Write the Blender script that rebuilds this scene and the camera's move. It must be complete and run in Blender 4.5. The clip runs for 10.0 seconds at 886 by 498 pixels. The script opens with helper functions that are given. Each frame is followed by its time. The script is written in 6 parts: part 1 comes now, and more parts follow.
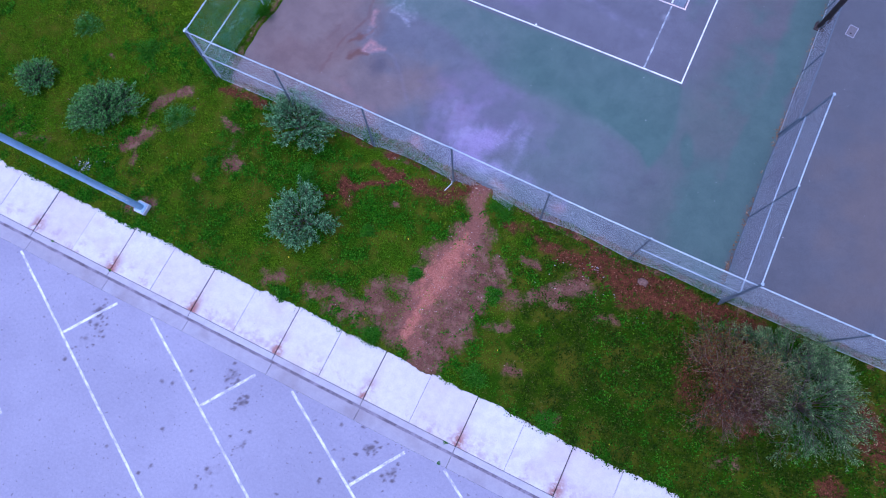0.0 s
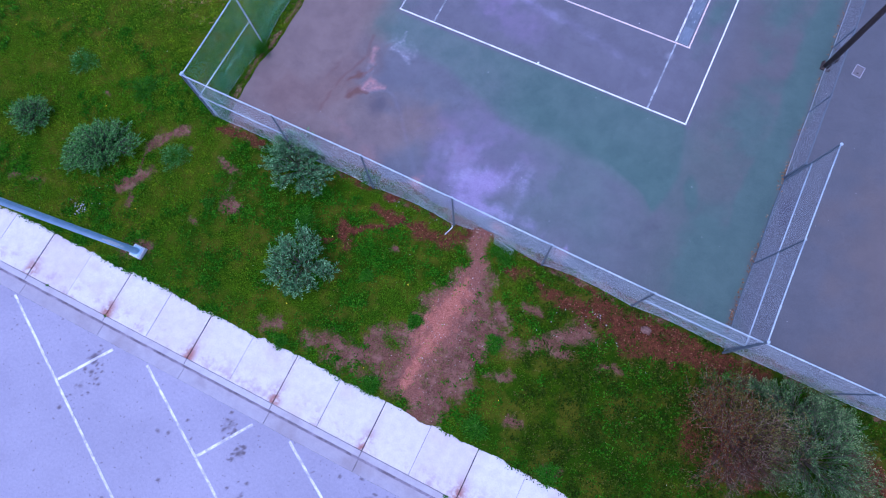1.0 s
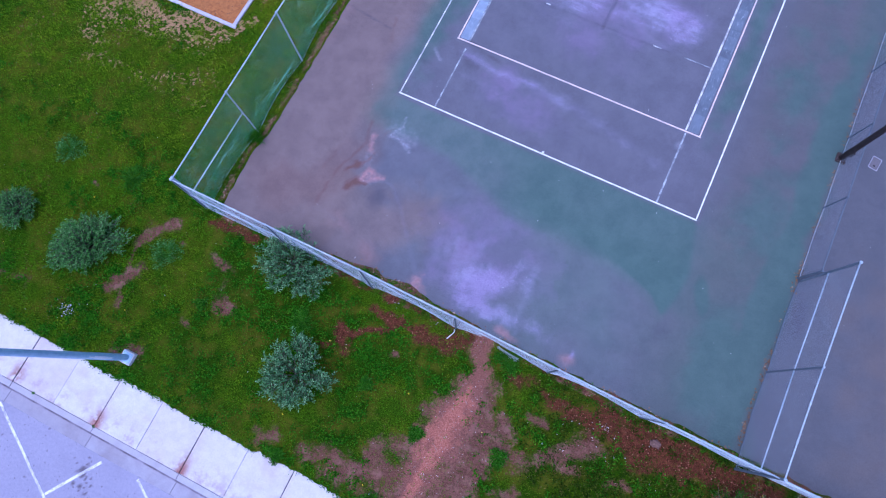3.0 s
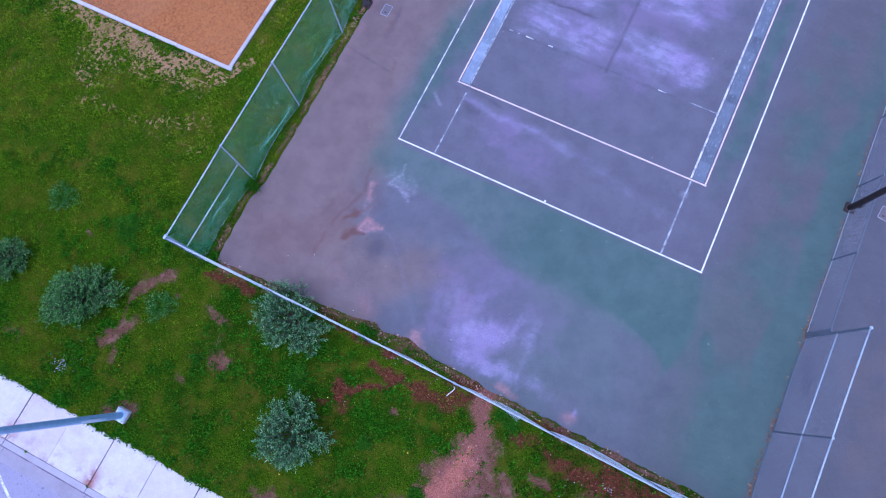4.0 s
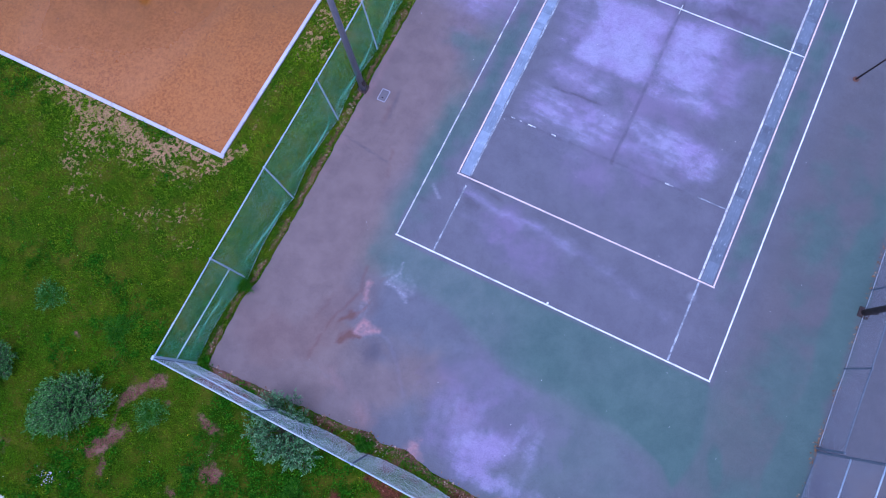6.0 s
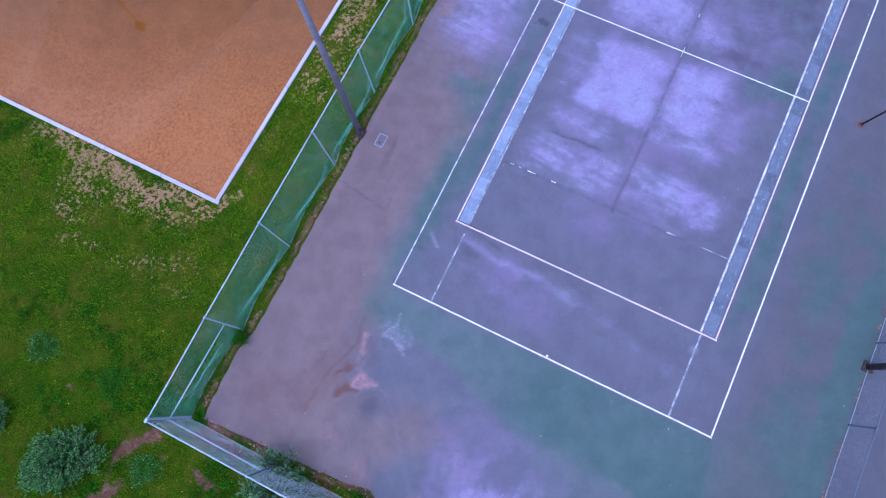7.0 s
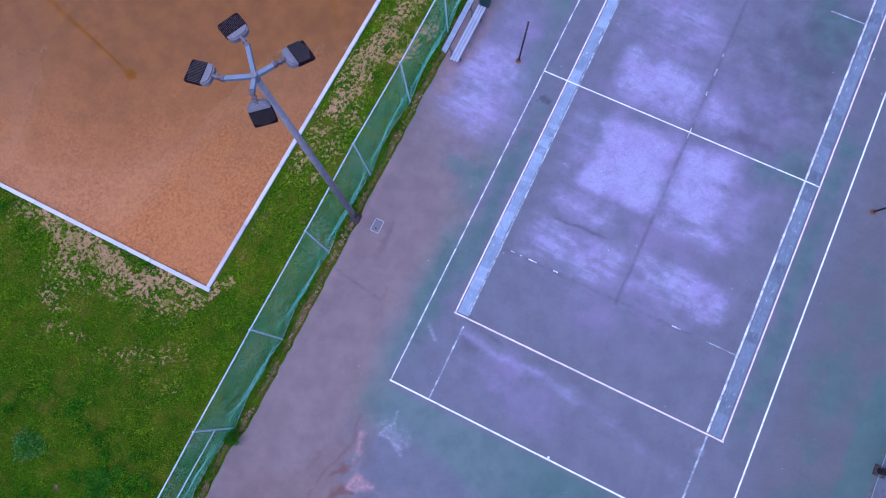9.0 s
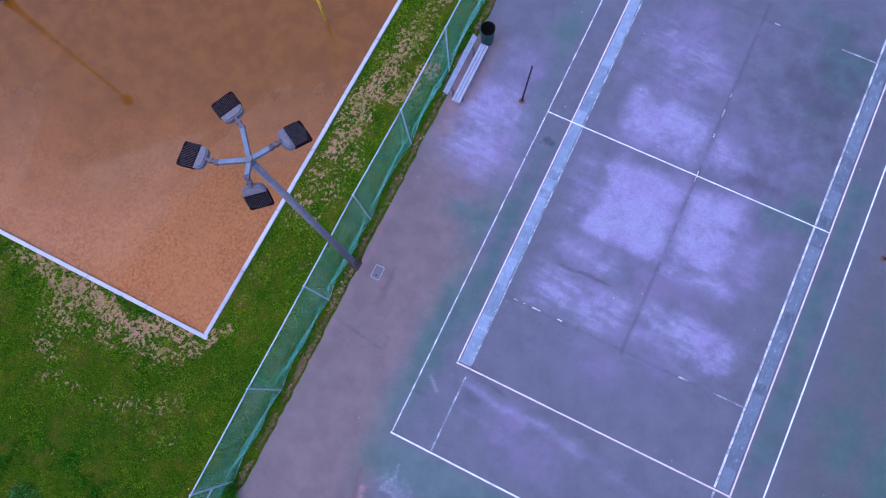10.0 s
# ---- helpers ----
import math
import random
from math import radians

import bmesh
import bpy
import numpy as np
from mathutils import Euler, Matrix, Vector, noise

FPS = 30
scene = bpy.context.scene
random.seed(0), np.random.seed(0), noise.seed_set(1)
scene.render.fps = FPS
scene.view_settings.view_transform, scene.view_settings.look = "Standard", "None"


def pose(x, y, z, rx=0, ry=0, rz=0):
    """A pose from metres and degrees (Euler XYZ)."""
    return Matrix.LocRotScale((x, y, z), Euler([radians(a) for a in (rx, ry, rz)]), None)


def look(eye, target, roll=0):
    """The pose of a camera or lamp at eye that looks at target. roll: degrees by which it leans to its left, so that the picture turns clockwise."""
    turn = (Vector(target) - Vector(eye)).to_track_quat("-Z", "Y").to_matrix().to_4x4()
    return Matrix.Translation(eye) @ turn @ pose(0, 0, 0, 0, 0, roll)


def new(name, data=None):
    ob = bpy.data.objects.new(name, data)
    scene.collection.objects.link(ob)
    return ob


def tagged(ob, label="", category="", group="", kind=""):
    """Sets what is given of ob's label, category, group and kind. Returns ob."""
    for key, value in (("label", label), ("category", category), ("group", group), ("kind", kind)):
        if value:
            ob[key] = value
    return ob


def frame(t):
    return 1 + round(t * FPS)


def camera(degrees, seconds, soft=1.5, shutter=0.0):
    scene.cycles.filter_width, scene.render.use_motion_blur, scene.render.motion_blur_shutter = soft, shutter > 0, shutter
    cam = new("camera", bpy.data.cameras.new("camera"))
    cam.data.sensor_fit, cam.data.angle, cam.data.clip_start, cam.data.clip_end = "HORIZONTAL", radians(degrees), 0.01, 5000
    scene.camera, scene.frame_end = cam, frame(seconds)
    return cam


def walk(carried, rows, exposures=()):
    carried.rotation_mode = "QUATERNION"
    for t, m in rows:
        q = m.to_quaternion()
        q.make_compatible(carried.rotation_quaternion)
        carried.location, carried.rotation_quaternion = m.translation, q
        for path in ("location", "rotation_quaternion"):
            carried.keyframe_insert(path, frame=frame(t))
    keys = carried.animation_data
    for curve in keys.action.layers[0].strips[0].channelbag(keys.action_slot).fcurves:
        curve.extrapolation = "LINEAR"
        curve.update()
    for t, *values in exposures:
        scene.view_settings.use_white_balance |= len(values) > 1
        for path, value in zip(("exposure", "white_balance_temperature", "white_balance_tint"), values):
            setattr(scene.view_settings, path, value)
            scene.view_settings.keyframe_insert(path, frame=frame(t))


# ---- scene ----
# ---------- camera and its walk ----------
cam = camera(71.3, 10.0, 1.15)
PATH = [
    (0, (9.044, -13.437, 19.315), (8.753, -12.984, 17.389), -7.0),
    (0.5, (8.731, -12.781, 19.357), (8.44, -12.328, 17.431), -6.9),
    (1, (8.365, -12.046, 19.434), (8.076, -11.598, 17.507), -7.0),
    (1.5, (7.97, -11.269, 19.483), (7.685, -10.827, 17.554), -7.1),
    (2, (7.492, -10.462, 19.556), (7.216, -10.025, 17.624), -6.6),
    (2.5, (7.057, -9.684, 19.599), (6.785, -9.248, 17.666), -6.2),
    (4, (5.888, -7.116, 19.701), (5.617, -6.7, 17.764), -7.3),
    (4.5, (5.489, -6.315, 19.747), (5.22, -5.903, 17.809), -7.4),
    (5, (5.081, -5.464, 19.788), (4.816, -5.06, 17.847), -7.5),
    (5.5, (4.713, -4.622, 19.823), (4.448, -4.225, 17.881), -7.9),
    (7, (3.635, -2.081, 20.011), (3.375, -1.706, 18.064), -8.9),
    (7.5, (3.3, -1.354, 19.994), (3.042, -0.978, 18.047), -8.6),
    (8, (2.89, -0.574, 20.053), (2.64, -0.206, 18.103), -8.4),
    (8.5, (2.549, 0.166, 20.062), (2.301, 0.528, 18.11), -8.6),
    (9, (2.169, 0.951, 20.075), (1.925, 1.303, 18.122), -8.9),
    (9.5, (1.755, 1.744, 20.071), (1.515, 2.087, 18.115), -9.2),
    (10, (1.361, 2.551, 20.038), (1.122, 2.885, 18.08), -9.8),
]
EXPOSURE, KELVIN, TINT = 0.64, 4950, 24
walk(cam, [(t, look(eye, target, roll)) for t, eye, target, roll in PATH], [(0.0, EXPOSURE, KELVIN, TINT), (9.5, EXPOSURE, KELVIN, TINT), (10.0, EXPOSURE - 0.15, KELVIN, TINT)])


# ---------- world, sun, exposure ----------
world = bpy.data.worlds.new("overcast_sky")
scene.world = world
world.use_nodes = True
_wn = world.node_tree.nodes
_sky = _wn.new("ShaderNodeTexSky")
_sky.sky_type = "NISHITA"
_sky.sun_disc = False
SUN_ELEVATION, SUN_ROTATION = radians(72), radians(200)
_sky.sun_elevation, _sky.sun_rotation = SUN_ELEVATION, SUN_ROTATION
_sky.dust_density = 3.0
_wn["Background"].inputs["Strength"].default_value = 0.155
world.node_tree.links.new(_sky.outputs[0], _wn["Background"].inputs["Color"])

_sun = bpy.data.lights.new("sun", "SUN")
_sun.energy, _sun.angle, _sun.color = 0.55, radians(70), (1.0, 0.95, 0.9)
sun = new("sun", _sun)
sun.matrix_world = look((0, 0, 60), (60 * math.cos(SUN_ELEVATION) * math.sin(-SUN_ROTATION), -60 * math.cos(SUN_ELEVATION) * math.cos(SUN_ROTATION), 60 - 60 * math.sin(SUN_ELEVATION)))


# ---------- numbers for fields ----------
def smooth(a, b, v):
    t = np.clip((np.asarray(v, float) - a) / (b - a), 0, 1)
    return t * t * (3 - 2 * t)


def lattice(ix, iy, seed):
    h = (ix.astype(np.int64) * 374761393 + iy.astype(np.int64) * 668265263 + seed * 974634541) & 0xFFFFFFFF
    h = ((h ^ (h >> 13)) * 1274126177) & 0xFFFFFFFF
    return ((h ^ (h >> 16)) & 0xFFFF) / 65535.0


def value_noise(x, y, seed=0):
    x, y = np.asarray(x, float), np.asarray(y, float)
    ix, iy = np.floor(x), np.floor(y)
    fx, fy = x - ix, y - iy
    fx, fy = fx * fx * (3 - 2 * fx), fy * fy * (3 - 2 * fy)
    a, b = lattice(ix, iy, seed), lattice(ix + 1, iy, seed)
    c, d = lattice(ix, iy + 1, seed), lattice(ix + 1, iy + 1, seed)
    return (a * (1 - fx) + b * fx) * (1 - fy) + (c * (1 - fx) + d * fx) * fy


def fbm(x, y, scale, seed=0, octaves=4):
    total, weight, f = 0.0, 0.0, 1.0 / scale
    for o in range(octaves):
        total = total + value_noise(np.asarray(x) * f, np.asarray(y) * f, seed + o * 17) * 0.55**o
        weight += 0.55**o
        f *= 2.07
    return total / weight


def spots(x, y, rows, ragged=0.6, scale=0.5, seed=3, edge=0.18, octaves=5, warp=0.0, stretch=(1, 1), mid=0.38):
    """A ragged mask of soft ellipses: rows of (x, y, half length, half width, turn in degrees, strength)."""
    x, y = np.asarray(x, float), np.asarray(y, float)
    best = np.zeros_like(x)
    if warp:
        x, y = x + warp * 2 * (fbm(x, y, 0.55, seed + 200, 5) - 0.5), y + warp * 2 * (fbm(x, y, 0.55, seed + 300, 5) - 0.5)
    for cx, cy, a, b, turn, strength in rows:
        c, s = math.cos(radians(turn)), math.sin(radians(turn))
        u, v = ((x - cx) * c + (y - cy) * s) / a, (-(x - cx) * s + (y - cy) * c) / b
        best = np.maximum(best, strength * np.clip(1.35 - np.sqrt(u * u + v * v), 0, 1.2))
    n = fbm(x * stretch[0], y * stretch[1], scale, seed, octaves) - 0.5
    return smooth(mid - edge, mid + edge, best + n * ragged * 2 * (best > 0.02))


def strokes(x, y, rows, ragged=0.5, scale=0.3, seed=3, edge=0.3, warp=0.2, mid=0.5):
    """A ragged mask of tapering strokes: rows of (x0, y0, x1, y1, half width at the start, half width at the end, strength)."""
    x, y = np.asarray(x, float), np.asarray(y, float)
    n = fbm(x, y, scale, seed, 5) - 0.5
    x, y = x + warp * 2 * (fbm(x, y, 0.5, seed + 200, 5) - 0.5), y + warp * 2 * (fbm(x, y, 0.5, seed + 300, 5) - 0.5)
    best = np.zeros_like(x)
    for x0, y0, x1, y1, w0, w1, strength in rows:
        dx, dy = x1 - x0, y1 - y0
        t = np.clip(((x - x0) * dx + (y - y0) * dy) / max(dx * dx + dy * dy, 1e-6), 0, 1)
        d = np.hypot(x - x0 - t * dx, y - y0 - t * dy) / (w0 + (w1 - w0) * t)
        best = np.maximum(best, strength * np.clip(1.08 - 0.55 * d, 0, 1))
    return smooth(mid - edge, mid + edge, best + n * ragged * 2 * (best > 0.02))


def fields(x, y, rows, warp=0.25, seed=5):
    """Soft-edged worn rectangles: rows of (x0, x1, y0, y1, softness, strength, share of streaks)."""
    x, y = np.asarray(x, float), np.asarray(y, float)
    wx, wy = x + warp * 2 * (fbm(x, y, 0.9, seed, 6) - 0.5), y + warp * 2 * (fbm(x, y, 0.9, seed + 50, 6) - 0.5)
    along, over = x * 0.45 + y * 0.05, y + x * 0.075
    streak = smooth(0.30, 0.70, 0.45 * fbm(along, over * 1.9, 0.6, seed + 90, 5) + 0.25 * fbm(along, over * 5.0, 0.5, seed + 95, 3) + 0.30 * fbm(x, y, 0.35, seed + 97, 4))
    best = np.zeros_like(x)
    for x0, x1, y0, y1, soft, strength, share in rows:
        soft = soft * 1.75
        edge = smooth(-soft, soft, wx - x0) * smooth(-soft, soft, x1 - wx) * smooth(-soft, soft, wy - y0) * smooth(-soft, soft, y1 - wy)
        best = np.maximum(best, edge * strength * (1 - share + share * streak))
    return best


# ---------- materials ----------
class Nodes:
    """A small builder of node materials."""

    def __init__(self, name):
        self.mat = bpy.data.materials.new(name)
        self.mat.use_nodes = True
        self.tree = self.mat.node_tree
        self.bsdf = self.tree.nodes["Principled BSDF"]
        self.coords = None

    def node(self, kind, **values):
        n = self.tree.nodes.new(kind)
        for key, value in values.items():
            setattr(n, key, value)
        return n

    def link(self, a, b):
        self.tree.links.new(a, b)

    def where(self):
        if self.coords is None:
            g = self.node("ShaderNodeNewGeometry")
            self.coords = g.outputs["Position"]
        return self.coords

    def noise(self, scale, detail=4.0, rough=0.55, stretch=None, distortion=0.0):
        n = self.node("ShaderNodeTexNoise")
        n.inputs["Scale"].default_value = scale
        n.inputs["Detail"].default_value = detail
        n.inputs["Roughness"].default_value = rough
        n.inputs["Distortion"].default_value = distortion
        src = self.where()
        if stretch:
            m = self.node("ShaderNodeVectorMath", operation="MULTIPLY")
            m.inputs[1].default_value = stretch
            self.link(src, m.inputs[0])
            src = m.outputs[0]
        self.link(src, n.inputs["Vector"])
        return n.outputs["Fac"]

    def ramp(self, fac, lo, hi):
        r = self.node("ShaderNodeMapRange", interpolation_type="SMOOTHSTEP")
        r.inputs["From Min"].default_value, r.inputs["From Max"].default_value = lo, hi
        self.link(fac, r.inputs["Value"])
        return r.outputs["Result"]

    def math(self, op, a, b=0.5):
        n = self.node("ShaderNodeMath", operation=op)
        for i, v in enumerate((a, b)):
            if isinstance(v, (int, float)):
                n.inputs[i].default_value = v
            else:
                self.link(v, n.inputs[i])
        return n.outputs[0]

    def attr(self, name):
        n = self.node("ShaderNodeAttribute", attribute_name=name)
        return n.outputs["Fac"]

    def island(self):
        return self.node("ShaderNodeNewGeometry").outputs["Random Per Island"]

    def object_random(self):
        return self.node("ShaderNodeObjectInfo").outputs["Random"]

    def mix(self, fac, a, b, blend="MIX"):
        n = self.node("ShaderNodeMix", data_type="RGBA", blend_type=blend)
        if isinstance(fac, (int, float)):
            n.inputs[0].default_value = fac
        else:
            self.link(fac, n.inputs[0])
        for i, v in ((6, a), (7, b)):
            if isinstance(v, tuple):
                n.inputs[i].default_value = (*v, 1)
            else:
                self.link(v, n.inputs[i])
        return n.outputs[2]

    def finish(self, colour, rough=0.8, metal=0.0, bump=None, strength=0.3, distance=0.01, specular=None):
        if isinstance(colour, tuple):
            self.bsdf.inputs["Base Color"].default_value = (*colour, 1)
        else:
            self.link(colour, self.bsdf.inputs["Base Color"])
        if isinstance(rough, (int, float)):
            self.bsdf.inputs["Roughness"].default_value = rough
        else:
            self.link(rough, self.bsdf.inputs["Roughness"])
        self.bsdf.inputs["Metallic"].default_value = metal
        if specular is not None:
            self.bsdf.inputs["Specular IOR Level"].default_value = specular
        if bump is not None:
            b = self.node("ShaderNodeBump")
            b.inputs["Strength"].default_value, b.inputs["Distance"].default_value = strength, distance
            self.link(bump, b.inputs["Height"])
            self.link(b.outputs[0], self.bsdf.inputs["Normal"])
        return self.mat


def plain(name, a, b, scale=8.0, rough=0.7, metal=0.0, bump=0.2, distance=0.004, island=False, piece=False, specular=None):
    """Two tones mixed by a coarse and a fine noise, with some relief."""
    n = Nodes(name)
    coarse, fine = n.noise(scale), n.noise(scale * 7, 3)
    f = n.math("ADD", n.math("MULTIPLY", coarse, 0.6), n.math("MULTIPLY", fine, 0.4))
    f = n.ramp(f, 0.32, 0.68)
    if island:
        f = n.math("ADD", n.math("MULTIPLY", f, 0.4), n.math("MULTIPLY", n.island(), 0.6))
    if piece:
        f = n.math("ADD", n.math("MULTIPLY", f, 0.6), n.math("MULTIPLY", n.object_random(), 0.4))
    return n.finish(n.mix(f, a, b), rough, metal, fine, bump, distance, specular)


def ground_material():
    n = Nodes("grass_and_soil")
    big, mid, fine = n.noise(0.35, 3), n.noise(3.0, 4), n.noise(28.0, 4)
    grass = n.mix(n.ramp(big, 0.35, 0.65), (0.034, 0.100, 0.001), (0.070, 0.130, 0.001))
    grass = n.mix(n.ramp(fine, 0.3, 0.7), (0.012, 0.028, 0.002), grass)
    # ground under broad leaves darkened, painting the shade in the gaps between them
    grass = n.mix(n.math("MULTIPLY", n.attr("lush"), 0.7), grass, (0.014, 0.042, 0.001))
    grass = n.mix(n.math("MULTIPLY", n.ramp(n.noise(1.1, 5, 0.65), 0.44, 0.66), 0.6), grass, (0.105, 0.088, 0.010))
    soil = n.mix(n.ramp(fine, 0.3, 0.7), (0.088, 0.037, 0.030), (0.190, 0.082, 0.065))
    soil = n.mix(n.ramp(mid, 0.45, 0.7), soil, (0.225, 0.110, 0.092))
    trail = n.mix(n.ramp(fine, 0.3, 0.7), (0.265, 0.088, 0.062), (0.46, 0.180, 0.135))
    trodden = n.ramp(n.math("ADD", n.attr("tread"), n.math("MULTIPLY", n.math("SUBTRACT", n.noise(5, 6, 0.75), 0.5), 2.4)), 0.0, 1.1)
    trail = n.mix(trodden, n.mix(n.ramp(fine, 0.3, 0.7), (0.150, 0.060, 0.047), (0.26, 0.113, 0.088)), trail)
    mulch = n.mix(n.ramp(n.math("ADD", n.math("MULTIPLY", n.noise(40, 3), 0.6), n.math("MULTIPLY", n.noise(7, 4, 0.7), 0.4)), 0.35, 0.65), (0.026, 0.008, 0.006), (0.145, 0.043, 0.027))
    sandy = n.mix(n.ramp(fine, 0.3, 0.7), (0.27, 0.150, 0.078), (0.46, 0.262, 0.155))
    c = grass
    for name, colour, seed, force in (("dirt", soil, 8.0, 3.4), ("mulch", mulch, 9.0, 3.2), ("trail", trail, 9.0, 2.6), ("sandy", sandy, 5.0, 3.6)):
        broken = n.math("ADD", n.attr(name), n.math("MULTIPLY", n.math("SUBTRACT", n.noise(seed * 1.6, 5, 0.7), 0.5), force))
        crisp = name == "sandy"
        soft = n.math("ADD", n.math("MULTIPLY", n.ramp(broken, 0.42, 0.62) if crisp else n.ramp(broken, 0.20, 0.95), 0.95 if crisp else 0.72), n.math("MULTIPLY", n.attr(name), 0.0 if crisp else 0.24))
        c = n.mix(n.math("MULTIPLY", soft, n.ramp(n.attr(name), 0.0, 0.35)), c, colour)
    return n.finish(c, 0.95, 0, n.math("ADD", fine, n.math("MULTIPLY", mid, 1.5)), 0.6, 0.03, 0.02)


def court_material():
    n = Nodes("worn_court_paint")
    big, mid, fine, grain = n.noise(0.25, 4), n.noise(1.3, 5, 0.6), n.noise(9.0, 5), n.noise(160.0, 2)
    purple = n.mix(n.ramp(mid, 0.3, 0.7), (0.108, 0.106, 0.141), (0.140, 0.135, 0.175))
    green = n.mix(n.ramp(mid, 0.3, 0.7), (0.078, 0.130, 0.124), (0.110, 0.155, 0.152))
    c = n.mix(n.ramp(n.attr("green"), 0.2, 0.8), purple, green)
    deep = n.mix(n.ramp(mid, 0.3, 0.7), (0.040, 0.104, 0.086), (0.060, 0.133, 0.112))
    film = n.mix(n.ramp(mid, 0.35, 0.65), (0.182, 0.119, 0.106), (0.224, 0.150, 0.134))
    c = n.mix(n.math("MULTIPLY", n.attr("film"), 0.85), c, film)
    c = n.mix(n.math("MULTIPLY", n.attr("tint"), 0.6), c, n.mix(n.ramp(n.noise(0.7, 4, 0.6), 0.38, 0.62), (0.135, 0.125, 0.190), (0.240, 0.170, 0.320)))
    speck = n.math("ADD", n.math("MULTIPLY", n.noise(4.5, 6, 0.75), 0.35), n.math("MULTIPLY", n.noise(24, 5, 0.8), 0.65))
    flake = n.math("ADD", n.attr("worn"), n.math("MULTIPLY", n.math("SUBTRACT", n.math("ADD", n.math("MULTIPLY", speck, 0.6), n.math("MULTIPLY", n.noise(3.0, 7, 0.72, (0.5, 1.6, 1.0)), 0.4)), 0.5), 1.7))
    worn = n.math("MULTIPLY", n.ramp(n.attr("worn"), 0.0, 0.30), n.math("ADD", n.math("MULTIPLY", n.attr("worn"), 0.36), n.math("MULTIPLY", n.ramp(flake, 0.26, 0.90), 0.56)))
    c = n.mix(worn, c, n.mix(n.ramp(n.noise(0.8, 3), 0.35, 0.65), (0.38, 0.295, 0.55), (0.42, 0.38, 0.61)))
    clay = n.mix(n.ramp(fine, 0.3, 0.7), (0.34, 0.165, 0.165), (0.44, 0.245, 0.255))
    c = n.mix(n.math("MULTIPLY", n.attr("clay"), 0.95), c, clay)
    c = n.mix(n.math("MULTIPLY", n.attr("rust"), 0.9), c, (0.135, 0.046, 0.030))
    c = n.mix(n.math("MULTIPLY", n.attr("east"), 0.50), c, (0.062, 0.066, 0.064))
    c = n.mix(n.math("MULTIPLY", n.attr("moss"), 0.88), c, deep)
    c = n.mix(n.math("MULTIPLY", n.attr("damp"), 0.72), c, (0.055, 0.050, 0.072))
    c = n.mix(n.math("MULTIPLY", n.attr("chalk"), n.math("ADD", 0.25, n.math("MULTIPLY", n.ramp(fine, 0.35, 0.65), 0.35))), c, (0.42, 0.42, 0.52))
    c = n.mix(n.math("MULTIPLY", n.attr("crack"), 0.75), c, (0.045, 0.045, 0.06))
    mottle = n.ramp(n.math("ADD", n.math("MULTIPLY", n.noise(22, 4, 0.7), 0.6), n.math("MULTIPLY", n.noise(6.5, 5, 0.7), 0.4)), 0.34, 0.66)
    rubbed = n.math("ADD", 0.25, n.math("MULTIPLY", n.attr("worn"), 0.75))
    c = n.mix(mottle, n.mix(n.math("MULTIPLY", rubbed, 0.36), c, (0.03, 0.03, 0.045)), n.mix(n.math("MULTIPLY", rubbed, 0.14), c, (0.5, 0.48, 0.65)))
    c = n.mix(n.math("MULTIPLY", n.ramp(n.noise(48, 2, 0.5), 0.66, 0.72), 0.6), c, (0.05, 0.045, 0.06))
    c = n.mix(n.ramp(n.noise(34, 4, 0.75), 0.36, 0.62), n.mix(0.17, c, (0.03, 0.03, 0.04)), n.mix(0.03, c, (0.6, 0.6, 0.7)))
    c = n.mix(n.ramp(grain, 0.3, 0.75), n.mix(0.12, c, (0.03, 0.03, 0.04)), c)
    rough = n.math("ADD", 0.5, n.math("MULTIPLY", big, 0.35))
    return n.finish(c, rough, 0, grain, 0.25, 0.003, 0.35)


